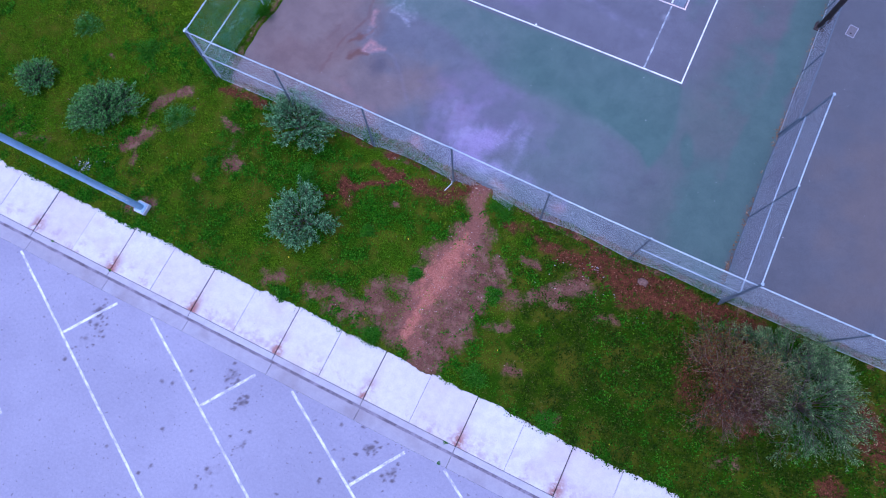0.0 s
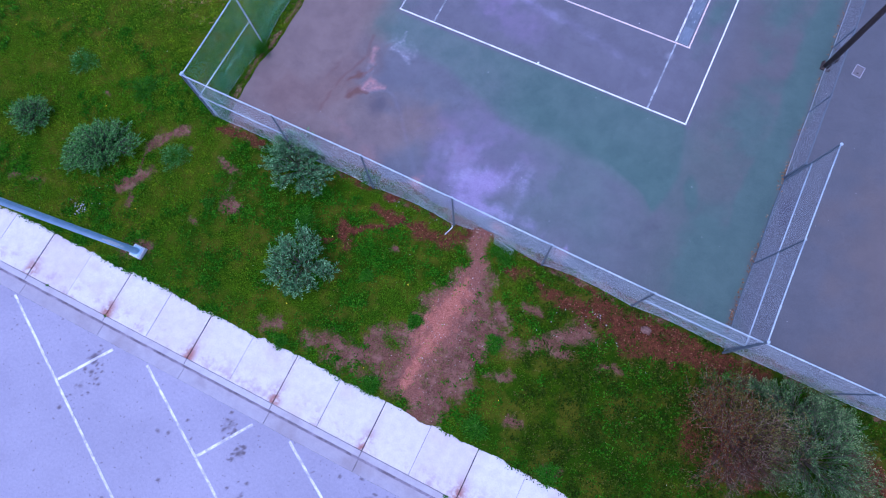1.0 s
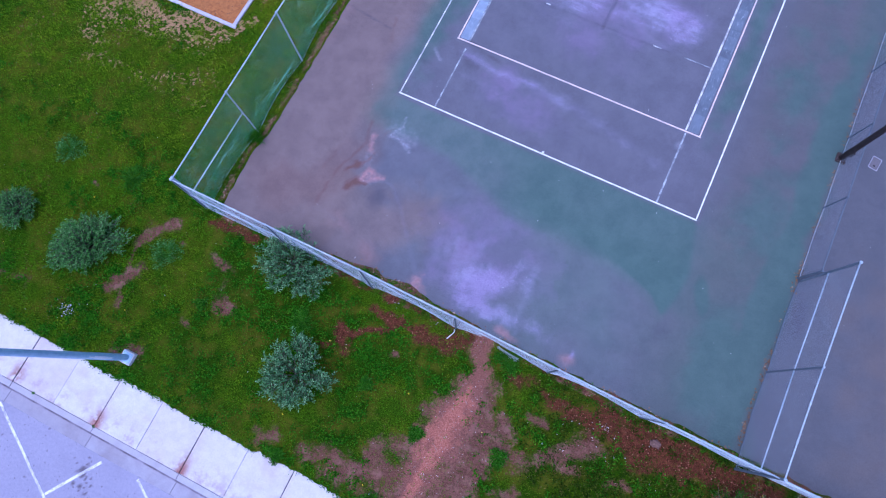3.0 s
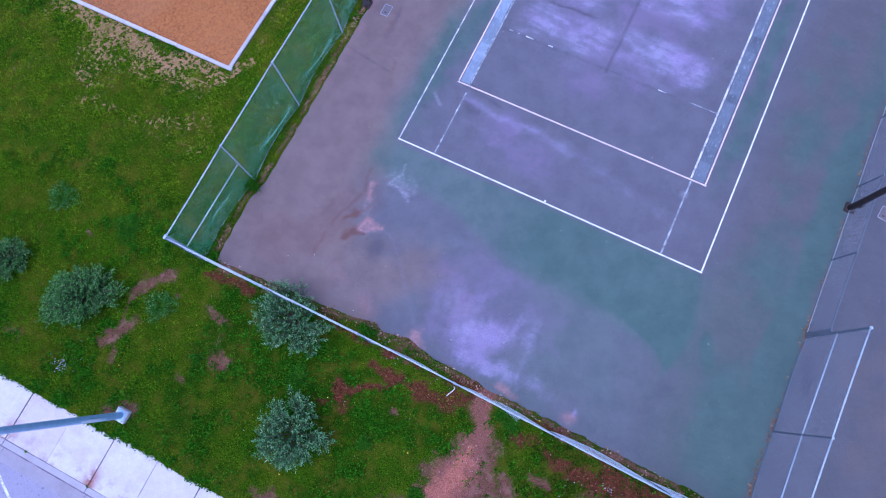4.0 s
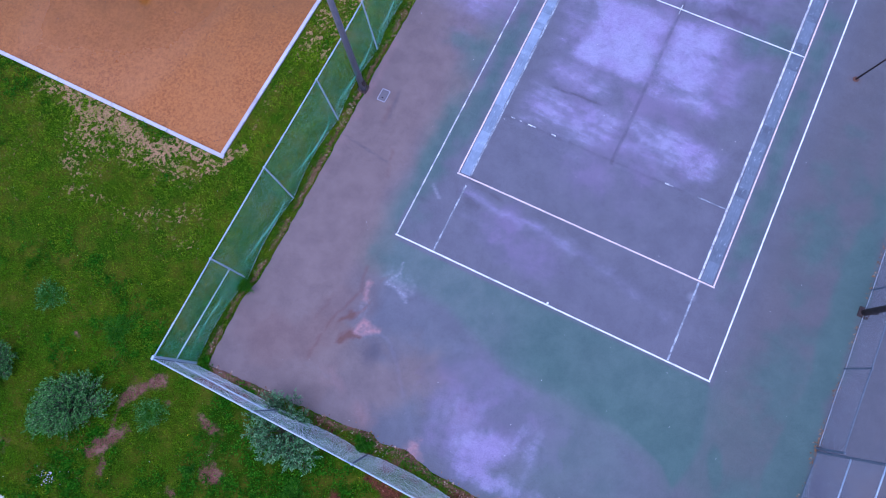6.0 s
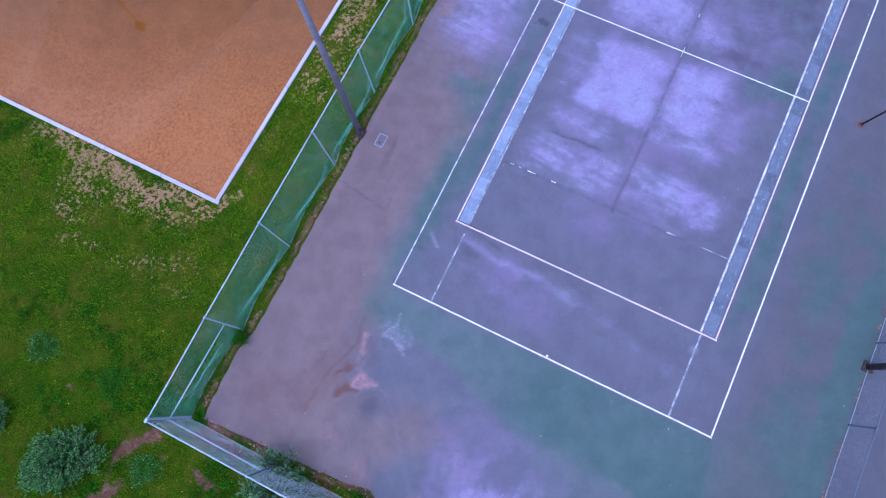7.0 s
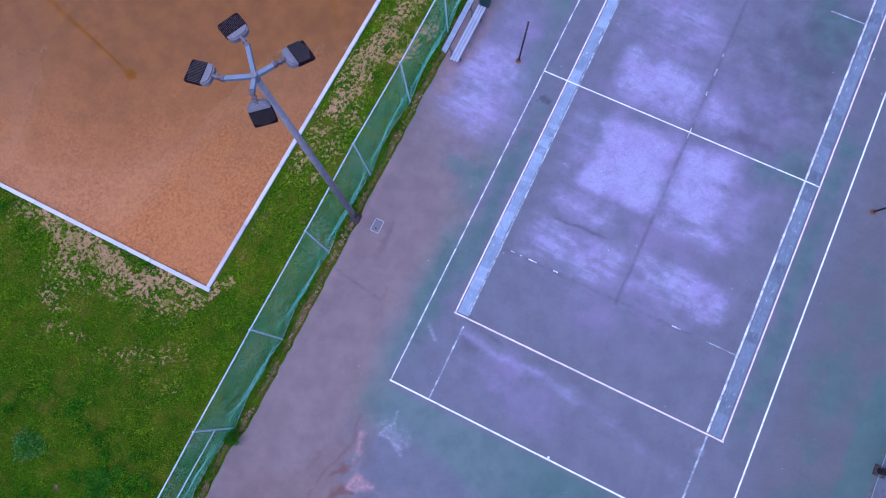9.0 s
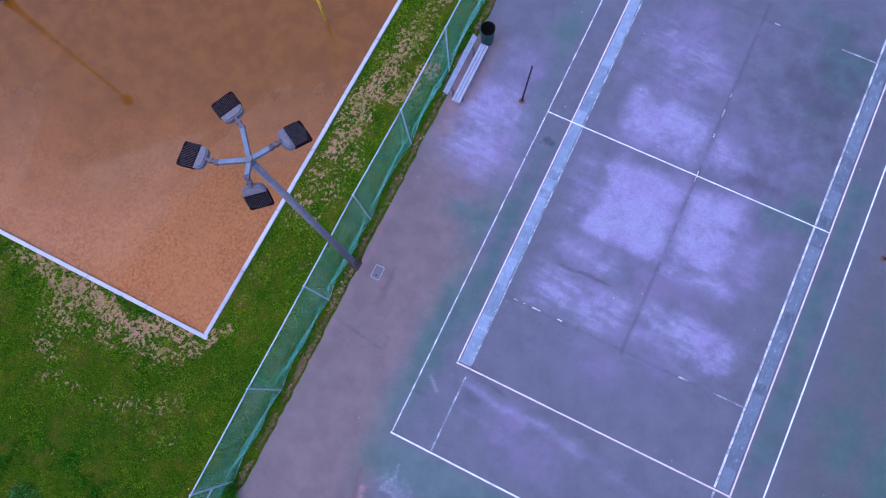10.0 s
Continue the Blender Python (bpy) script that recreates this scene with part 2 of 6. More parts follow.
def pit_material():
    n = Nodes("flooded_sand")
    mid, fine = n.noise(1.6, 5, 0.6), n.noise(11, 4)
    dents = n.noise(8.5, 4, 0.6, None, 0.6)
    mud = n.mix(n.ramp(mid, 0.3, 0.7), (0.165, 0.059, 0.006), (0.215, 0.078, 0.010))
    # dry sand coloured darker in its dents, painting the shade in them
    dry = n.mix(n.ramp(n.math("ADD", n.math("MULTIPLY", fine, 0.35), n.math("MULTIPLY", dents, 0.65)), 0.35, 0.64), (0.240, 0.076, 0.014), (0.420, 0.148, 0.034))
    dry = n.mix(n.math("MULTIPLY", n.ramp(n.noise(0.55, 4, 0.6), 0.40, 0.65), 0.35), dry, (0.39, 0.150, 0.042))
    shore = n.math("ADD", n.attr("shore"), n.math("MULTIPLY", n.math("SUBTRACT", n.noise(0.9, 6, 0.65), 0.5), 0.35))
    washed = n.math("ADD", n.attr("wash"), n.math("MULTIPLY", n.math("SUBTRACT", n.noise(0.9, 6, 0.65), 0.5), 0.45))
    c = n.mix(n.ramp(washed, -0.05, 0.95), mud, dry)
    # dark blotches paint the shaded hollows of footprints
    c = n.mix(n.math("MULTIPLY", n.ramp(n.noise(4.6, 5, 0.7, (1.0, 0.6, 1.0), 0.6), 0.55, 0.70), n.math("ADD", 0.06, n.math("MULTIPLY", n.attr("shore"), 0.30))), c, (0.13, 0.050, 0.016))
    c = n.mix(n.math("MULTIPLY", n.ramp(n.noise(17, 3, 0.6), 0.66, 0.74), 0.45), c, (0.10, 0.042, 0.02))
    wet = n.ramp(shore, 0.32, 1.15)
    rough = n.math("ADD", 0.045, n.math("MULTIPLY", wet, 0.75))
    relief = n.math("MULTIPLY", n.math("ADD", n.math("MULTIPLY", fine, 0.5), n.math("MULTIPLY", dents, 0.7)), n.math("MULTIPLY", wet, 1.1))
    return n.finish(c, rough, 0, relief, 0.6, 0.03, 0.46)


def concrete_material(name, a, b, stain, joints=0.0):
    n = Nodes(name)
    big, mid, fine = n.noise(0.7, 4), n.noise(4.0, 5, 0.6), n.noise(60.0, 3)
    mid = n.math("ADD", n.math("MULTIPLY", mid, 0.5), n.math("MULTIPLY", n.noise(22.0, 4, 0.7), 0.5))
    c = n.mix(n.ramp(mid, 0.32, 0.68), a, b)
    c = n.mix(n.math("MULTIPLY", n.object_random(), 0.25), c, stain)
    c = n.mix(n.math("MULTIPLY", n.ramp(big, 0.50, 0.72), 0.55), c, stain)
    c = n.mix(n.math("MULTIPLY", n.ramp(n.noise(14, 4, 0.7), 0.62, 0.75), 0.5), c, stain)
    split = n.node("ShaderNodeSeparateXYZ")
    n.link(n.where(), split.inputs[0])
    if joints:
        by_kerb = n.math("MULTIPLY", n.ramp(split.outputs["Y"], -13.2, -14.25), n.ramp(n.noise(2.4, 5, 0.7), 0.46, 0.66))
        c = n.mix(n.math("MULTIPLY", by_kerb, 0.7), c, (0.36, 0.25, 0.28))
        from_joint = n.math("ABSOLUTE", n.math("SUBTRACT", n.math("MODULO", n.math("ADD", split.outputs["X"], 93.488 + joints), 2 * joints), joints))
        rusty = n.math("MULTIPLY", n.ramp(from_joint, 0.36, 0.0), n.ramp(n.noise(3.1, 5, 0.7), 0.36, 0.56))
        rusty = n.math("MULTIPLY", rusty, n.math("ADD", 0.12, n.ramp(split.outputs["Y"], -13.3, -14.2)))
        c = n.mix(n.math("MULTIPLY", rusty, 1.0), c, (0.30, 0.13, 0.12))
    c = n.mix(n.math("MULTIPLY", n.ramp(n.noise(24, 3, 0.6), 0.68, 0.74), 0.5), c, (0.20, 0.15, 0.15))
    return n.finish(c, 0.85, 0, fine, 0.25, 0.003)


def lot_material():
    n = Nodes("pale_weathered_asphalt")
    big, mid, fine = n.noise(0.22, 4), n.noise(1.7, 5, 0.6), n.noise(70.0, 3)
    c = n.mix(n.ramp(big, 0.3, 0.7), (0.285, 0.268, 0.375), (0.350, 0.328, 0.445))
    c = n.mix(n.math("MULTIPLY", n.ramp(mid, 0.5, 0.75), 0.3), c, (0.25, 0.235, 0.33))
    c = n.mix(n.ramp(fine, 0.3, 0.7), n.mix(0.15, c, (0.1, 0.1, 0.12)), c)
    mottle = n.ramp(n.math("ADD", n.math("MULTIPLY", n.noise(11, 4, 0.65), 0.5), n.math("MULTIPLY", n.noise(32, 3, 0.65), 0.5)), 0.34, 0.66)
    c = n.mix(mottle, n.mix(0.16, c, (0.08, 0.07, 0.10)), n.mix(0.06, c, (0.7, 0.7, 0.8)))
    c = n.mix(n.math("MULTIPLY", n.ramp(n.noise(9, 1), 0.69, 0.73), 0.55), c, (0.10, 0.08, 0.10))
    c = n.mix(n.math("MULTIPLY", n.ramp(n.noise(21, 1), 0.71, 0.75), 0.5), c, (0.10, 0.08, 0.10))
    c = n.mix(n.math("MULTIPLY", n.attr("oil"), 0.85), c, (0.085, 0.062, 0.080))
    return n.finish(c, 0.85, 0, fine, 0.3, 0.004)


def paint_material(name, colour, under, wear, patches=0.0):
    n = Nodes(name)
    if patches:
        lost = n.math("MULTIPLY", n.ramp(n.noise(1.15, 2, 0.5), 0.46, 0.56), patches)
        colour = n.mix(lost, colour, under)
    f = n.math("ADD", n.math("MULTIPLY", n.noise(3.0, 3), 0.45), n.math("MULTIPLY", n.noise(30, 4, 0.7), 0.55))
    return n.finish(n.mix(n.ramp(f, wear, wear + 0.20), under, colour), 0.8)


def leaf_material(name, a, b, c, specular=0.03, patch=None):
    n = Nodes(name)
    r = n.island()
    col = n.mix(n.ramp(r, 0.0, 0.7), a, b)
    col = n.mix(n.ramp(r, 0.82, 0.95), col, c)
    if patch:
        col = n.mix(n.math("MULTIPLY", n.ramp(n.noise(0.5, 5, 0.62), 0.42, 0.62), 0.75), col, patch)
    return n.finish(col, 0.7, 0, specular=specular)


M_GROUND, M_COURT, M_PIT = ground_material(), court_material(), pit_material()
M_WALK = concrete_material("pavement_concrete", (0.54, 0.51, 0.54), (0.66, 0.63, 0.65), (0.45, 0.34, 0.37), 1.555)
M_KERB = concrete_material("kerb_concrete", (0.40, 0.38, 0.44), (0.48, 0.46, 0.52), (0.24, 0.19, 0.22))
M_GUTTER = concrete_material("gutter_concrete", (0.33, 0.31, 0.38), (0.40, 0.38, 0.45), (0.22, 0.18, 0.21))
M_BORDER = concrete_material("pit_border_concrete", (0.48, 0.46, 0.52), (0.58, 0.56, 0.62), (0.30, 0.26, 0.30))
M_LOT = lot_material()
M_DARK = plain("joint_dirt", (0.03, 0.024, 0.026), (0.06, 0.045, 0.05), 20, 0.95)
# gutter dirt, darkened to paint in the shade under the kerb
M_SILT_SHADE = plain("gutter_silt_shade", (0.085, 0.066, 0.090), (0.30, 0.27, 0.35), 2.2, 0.95)
M_STALL = paint_material("stall_paint", (0.82, 0.82, 0.80), (0.34, 0.32, 0.43), 0.40)
M_LINE = paint_material("court_line_white", (0.78, 0.80, 0.82), (0.40, 0.42, 0.47), 0.33)
M_LINE_WORN = paint_material("court_line_chipped", (0.74, 0.76, 0.78), (0.20, 0.21, 0.26), 0.40)
M_FADED = paint_material("court_line_faded", (0.55, 0.60, 0.66), (0.15, 0.16, 0.20), 0.44)
M_PINK = paint_material("court_line_rose", (0.72, 0.60, 0.60), (0.42, 0.35, 0.37), 0.33)
M_GALV = plain("galvanised_steel", (0.40, 0.48, 0.57), (0.54, 0.62, 0.70), 14, 0.5, 0.35, 0.1)
M_WIRE = plain("galvanised_wire", (0.58, 0.63, 0.70), (0.72, 0.76, 0.82), 3, 0.5, 0.3, 0.0)
M_WIRE_DULL = plain("weathered_wire", (0.30, 0.35, 0.44), (0.42, 0.47, 0.55), 3, 0.6, 0.2, 0.0)
M_WIRE_GREEN = plain("green_coated_wire", (0.06, 0.50, 0.33), (0.34, 0.70, 0.62), 1.2, 0.5, 0.1, 0.0)
M_POST = plain("weathered_fence_post", (0.10, 0.13, 0.17), (0.17, 0.20, 0.25), 14, 0.6, 0.3, 0.1)
M_MAST = plain("grey_mast_steel", (0.19, 0.172, 0.195), (0.27, 0.24, 0.27), 6, 0.6, 0.2, 0.15)
M_MAST_DARK = plain("dark_brown_mast", (0.035, 0.022, 0.022), (0.07, 0.045, 0.045), 9, 0.7, 0.1, 0.2)
M_HEAD = plain("grey_lamp_housing", (0.145, 0.130, 0.150), (0.195, 0.178, 0.20), 12, 0.6, 0.1, 0.1)
M_KNUCKLE = plain("brown_grey_bracket", (0.085, 0.062, 0.072), (0.15, 0.12, 0.135), 12, 0.6, 0.2, 0.1)
M_FIN = plain("black_lamp_fins", (0.010, 0.003, 0.005), (0.020, 0.006, 0.010), 12, 0.8, 0.0, 0.1, specular=0.1)
# paler than the tray: the glint along the ribs is put into the colour
M_FIN_GLINT = plain("fin_edge_glint", (0.06, 0.052, 0.056), (0.10, 0.088, 0.094), 12, 0.7, 0.0, 0.1, specular=0.2)
M_BLUE = plain("blue_grey_lamp_pole", (0.29, 0.44, 0.61), (0.38, 0.54, 0.72), 5, 0.5, 0.2, 0.1)
M_CHIPPED = plain("white_undercoat", (0.58, 0.62, 0.68), (0.76, 0.79, 0.83), 16, 0.7)
M_ARM = plain("blue_grey_arm", (0.14, 0.17, 0.22), (0.19, 0.22, 0.28), 5, 0.5, 0.2, 0.1)
M_ALU = plain("aluminium_plank", (0.33, 0.35, 0.44), (0.46, 0.48, 0.58), 6, 0.45, 0.4, 0.05)
M_HEAP = plain("pale_dry_soil", (0.11, 0.055, 0.043), (0.22, 0.125, 0.105), 16, 0.95, 0.0, 0.6, 0.02)
M_STEEL = plain("dull_bench_steel", (0.12, 0.12, 0.14), (0.20, 0.20, 0.22), 10, 0.6, 0.4, 0.1)
M_BIN = plain("green_bin_plastic", (0.012, 0.055, 0.055), (0.02, 0.075, 0.07), 9, 0.5, 0, 0.1)
M_BLACK = plain("black_liner", (0.004, 0.004, 0.004), (0.009, 0.009, 0.009), 15, 0.9, 0, 0.2, specular=0.05)
M_NETPOST = plain("dark_net_post", (0.022, 0.016, 0.018), (0.045, 0.03, 0.03), 15, 0.6, 0.2, 0.1)
M_RUST = plain("rusty_collar", (0.10, 0.042, 0.03), (0.17, 0.075, 0.052), 18, 0.85, 0.1, 0.3)
M_YELLOW = plain("yellow_post_paint", (0.62, 0.44, 0.02), (0.74, 0.54, 0.03), 8, 0.5, 0, 0.1)
M_BOX = plain("valve_box_lid", (0.125, 0.108, 0.125), (0.165, 0.145, 0.165), 20, 0.8, 0, 0.2)
M_BOXRIM = plain("valve_box_rim", (0.28, 0.27, 0.33), (0.38, 0.37, 0.43), 20, 0.8, 0, 0.2)
M_FOOTING = plain("lamp_footing_concrete", (0.45, 0.43, 0.46), (0.56, 0.54, 0.57), 8, 0.9)
M_BLADE = leaf_material("grass_blades", (0.046, 0.138, 0.001), (0.082, 0.205, 0.002), (0.125, 0.220, 0.004), patch=(0.098, 0.148, 0.004))
M_YELLOW_GRASS = leaf_material("yellow_green_blades", (0.112, 0.215, 0.001), (0.165, 0.262, 0.003), (0.22, 0.270, 0.015))
M_CLOVER = leaf_material("clover_leaves", (0.012, 0.072, 0.002), (0.034, 0.150, 0.003), (0.075, 0.210, 0.008))
M_EDGE_WEED = leaf_material("edge_weed_leaves", (0.022, 0.085, 0.003), (0.060, 0.150, 0.006), (0.125, 0.190, 0.020))
M_SAGE = leaf_material("sage_green_leaves", (0.034, 0.120, 0.024), (0.092, 0.242, 0.060), (0.18, 0.36, 0.13))
M_SAGE_PALE = leaf_material("pale_sage_leaves", (0.030, 0.092, 0.038), (0.090, 0.212, 0.090), (0.17, 0.315, 0.16))
M_WEED = leaf_material("green_weed", (0.024, 0.105, 0.006), (0.050, 0.165, 0.014), (0.09, 0.23, 0.035))
M_TWIG = leaf_material("dead_twigs", (0.045, 0.022, 0.016), (0.130, 0.075, 0.056), (0.38, 0.28, 0.24))
M_FEATHER = leaf_material("feathery_green_sprays", (0.034, 0.085, 0.028), (0.095, 0.178, 0.064), (0.17, 0.265, 0.115))
# lit tips and shaded inside of the shrubs, painted as separate leaf colours
M_SAGE_LIT = leaf_material("lit_sage_tips", (0.090, 0.220, 0.090), (0.16, 0.325, 0.145), (0.26, 0.43, 0.23))
M_SAGE_SHADED = leaf_material("shaded_sage_leaves", (0.012, 0.042, 0.014), (0.040, 0.105, 0.036), (0.08, 0.16, 0.07))
M_FEATHER_LIT = leaf_material("lit_feathery_tips", (0.13, 0.225, 0.082), (0.22, 0.325, 0.130), (0.32, 0.41, 0.19))
M_OLIVE_LEAF = leaf_material("olive_withered_leaves", (0.10, 0.085, 0.022), (0.16, 0.15, 0.04), (0.24, 0.22, 0.08))
M_BARK = plain("shrub_bark", (0.06, 0.042, 0.035), (0.11, 0.08, 0.065), 30, 0.9)
M_DEADLEAF = leaf_material("dry_leaves", (0.085, 0.022, 0.010), (0.20, 0.062, 0.026), (0.18, 0.13, 0.035))
M_CHIP = leaf_material("reddish_wood_chips", (0.050, 0.014, 0.008), (0.165, 0.050, 0.028), (0.34, 0.17, 0.12))
M_DARKWEED = leaf_material("dark_ground_cover", (0.012, 0.030, 0.002), (0.034, 0.070, 0.004), (0.075, 0.092, 0.012))
M_DRY = leaf_material("dry_grass_blades", (0.10, 0.075, 0.02), (0.17, 0.125, 0.04), (0.22, 0.17, 0.07))
M_DEBRIS = leaf_material("court_edge_debris", (0.11, 0.050, 0.030), (0.25, 0.14, 0.095), (0.46, 0.33, 0.27))
M_FENCE_LEAF = leaf_material("fallen_rusty_leaves", (0.10, 0.050, 0.026), (0.24, 0.120, 0.060), (0.40, 0.28, 0.20))
M_STONE = leaf_material("pale_gravel", (0.26, 0.20, 0.19), (0.42, 0.35, 0.34), (0.62, 0.58, 0.60))
M_LITTER = leaf_material("pale_litter", (0.62, 0.62, 0.66), (0.75, 0.75, 0.78), (0.82, 0.82, 0.84))
M_PAPER = leaf_material("grey_paper_scraps", (0.34, 0.33, 0.38), (0.46, 0.45, 0.50), (0.60, 0.60, 0.64))
M_FLOWER = leaf_material("yellow_flowers", (0.55, 0.42, 0.02), (0.68, 0.50, 0.02), (0.75, 0.6, 0.1))


# ---------- building helpers ----------
def mesh_from(name, bm, material, flat=True):
    me = bpy.data.meshes.new(name)
    bm.to_mesh(me)
    bm.free()
    me.materials.append(material)
    if not flat:
        me.polygons.foreach_set("use_smooth", [True] * len(me.polygons))
    return me


def part(name, bm, material, parent, label="", flat=True):
    """Links a bmesh, or a ready mesh, as one mesh object under a thing or a part."""
    me = bm if isinstance(bm, bpy.types.Mesh) else mesh_from(name, bm, material, flat)
    ob = new(name, me)
    ob.parent = parent
    if label:
        tagged(ob, label)
    return ob


def thing(name, place, label, category, group="", kind="", turn=0.0):
    ob = new(name)
    ob.empty_display_size = 0.2
    ob.matrix_basis = pose(*place, 0, 0, turn)
    return tagged(ob, label, category, group, kind)


def soup(name, verts, faces, material):
    """A mesh straight from arrays of vertices and of equal-sized faces."""
    verts, faces = np.asarray(verts, np.float32).reshape(-1, 3), np.asarray(faces, np.int32)
    size = faces.shape[1]
    me = bpy.data.meshes.new(name)
    me.vertices.add(len(verts))
    me.vertices.foreach_set("co", verts.ravel())
    me.loops.add(faces.size)
    me.loops.foreach_set("vertex_index", faces.ravel())
    me.polygons.add(len(faces))
    me.polygons.foreach_set("loop_start", np.arange(0, faces.size, size, dtype=np.int32))
    me.update(calc_edges=True)
    me.materials.append(material)
    return me


def add_box(bm, x0, y0, z0, x1, y1, z1, bevel=0.0):
    got = bmesh.ops.create_cube(bm, size=1.0, matrix=Matrix.Translation(((x0 + x1) / 2, (y0 + y1) / 2, (z0 + z1) / 2)) @ Matrix.Diagonal((x1 - x0, y1 - y0, z1 - z0, 1)))
    if bevel:
        edges = list({e for v in got["verts"] for e in v.link_edges})
        bmesh.ops.bevel(bm, geom=edges, offset=bevel, segments=2, affect="EDGES", profile=0.6)
    return bm


def box(*args, bevel=0.0):
    return add_box(bmesh.new(), *args, bevel=bevel)


def add_tube(bm, a, b, r0, r1=None, sides=10, caps=True):
    a, b = Vector(a), Vector(b)
    way = b - a
    m = Matrix.Translation((a + b) / 2) @ way.to_track_quat("Z", "Y").to_matrix().to_4x4()
    bmesh.ops.create_cone(bm, cap_ends=caps, segments=sides, radius1=r0, radius2=r0 if r1 is None else r1, depth=way.length, matrix=m)
    return bm


def tube(a, b, r0, r1=None, sides=10):
    return add_tube(bmesh.new(), a, b, r0, r1, sides)


def lathe(profile, sides=24):
    """A turned shape from (radius, height) rows, open at both ends unless the radius is nought."""
    bm = bmesh.new()
    rings = []
    for r, z in profile:
        rings.append([bm.verts.new((max(r, 1e-4) * math.cos(2 * math.pi * k / sides), max(r, 1e-4) * math.sin(2 * math.pi * k / sides), z)) for k in range(sides)])
    for lo, hi in zip(rings, rings[1:]):
        for k in range(sides):
            bm.faces.new((lo[k], lo[(k + 1) % sides], hi[(k + 1) % sides], hi[k]))
    return bm


def grid_mesh(name, xs, ys, height, keep, fields, material, rim=None):
    """A sheet over the lines xs and ys with a height, the cells to keep, and float fields for its material."""
    gx, gy = np.meshgrid(xs, ys)
    nx, ny = len(xs), len(ys)
    z = height(gx, gy) * np.ones_like(gx)
    verts = np.stack([gx, gy, z], -1).reshape(-1, 3)
    i = (np.arange(ny - 1)[:, None] * nx + np.arange(nx - 1)[None]).ravel()
    cx, cy = (gx[:-1, :-1] + gx[1:, 1:]).ravel() / 2, (gy[:-1, :-1] + gy[1:, 1:]).ravel() / 2
    if keep is not None:
        i = i[keep(cx, cy)]
    faces = np.stack([i, i + 1, i + nx + 1, i + nx], -1)
    used = np.zeros(len(verts), bool)
    used[faces.ravel()] = True
    index = np.cumsum(used) - 1
    verts, faces = verts[used], index[faces]
    me = soup(name, verts, faces, material)
    for key, field in fields.items():
        a = me.attributes.new(key, "FLOAT", "POINT")
        a.data.foreach_set("value", np.asarray(field(verts[:, 0], verts[:, 1]), np.float32))
    me.polygons.foreach_set("use_smooth", [True] * len(me.polygons))
    return me


def lines_between(inner, far):
    outer = np.array([2, 6, 20, 60, 200, far])
    return np.concatenate([inner[0] - outer[::-1], inner, inner[-1] + outer])


# ---------- plan ----------
FENCE_SOUTH, FENCE_WEST, FENCE_EAST = -6.64, -3.90, 14.62
FENCE_TOP = 2.72
WALK_NORTH, KERB_BACK, KERB_FACE, GUTTER_EDGE = -12.66, -14.22, -14.42, -14.90
PIT_EAST, PIT_SOUTH, PIT_WEST, PIT_NORTH, PIT_LEVEL = -6.60, 0.005, -24.5, 16.5, -0.42
SLAB = 1.555


def court_south_edge(x):
    line = np.interp(x, (-3.5, -2.0, 0.0, 1.0, 2.2, 2.6, 3.4, 4.3, 5.7, 6.5, 9.0, 14.6), (-6.54, -6.48, -6.42, -6.30, -6.10, -6.30, -6.16, -6.30, -6.42, -6.48, -6.46, -6.48))
    return line + 0.13 * (fbm(x, x * 0 + 3.3, 0.5, 41, 5) - 0.5) * 2


def court_west_edge(y):
    return -3.49 - 0.20 * np.exp(-(((y + 4.4) / 0.8) ** 2)) - 0.12 * smooth(-4.6, -5.4, y) + 0.08 * (fbm(y, y * 0 + 7.7, 0.5, 43, 5) - 0.5) * 2


def walk_edge(x):
    return WALK_NORTH + 0.10 * (fbm(x, x * 0 + 1.2, 0.45, 47) - 0.5) * 2 + 0.05 * (fbm(x, x * 0 + 5.2, 0.12, 48) - 0.5) * 2


def pit_east(y):
    """The inner edge of the pit's east side, which runs slightly aslant."""
    return -7.03 + 0.0229 * (y + 0.17)


def lawn_height(x, y):
    z = 0.03 + 0.19 * smooth(-8.5, -12.4, y)
    z = z - 0.38 * smooth(-5.5, 0.3, y) * smooth(-4.1, -6.6, x)
    return z + 0.05 * (fbm(x, y, 1.6, 5) - 0.5) * smooth(0, 0.6, np.abs(y - WALK_NORTH))


def ground_height(x, y):
    z = lawn_height(x, y)
    inside = np.minimum((y - court_south_edge(x)), (x - court_west_edge(y)))
    z = np.where(inside > -0.25, np.clip(0.02 - inside * 0.16, -0.12, z), z)
    z = np.where((y > WALK_NORTH - 0.5) & (y < WALK_NORTH + 0.3), np.minimum(z, np.clip(0.195 + (y - walk_edge(x)) * 0.5, 0.02, 0.25)), z)
    z = np.where(y <= WALK_NORTH - 0.5, -0.14, z)
    pit = np.minimum(pit_east(y) - x, y - PIT_SOUTH)
    pit = np.minimum(pit, np.minimum(x - PIT_WEST, PIT_NORTH - y))
    return np.where(pit > 0, -0.7, z)


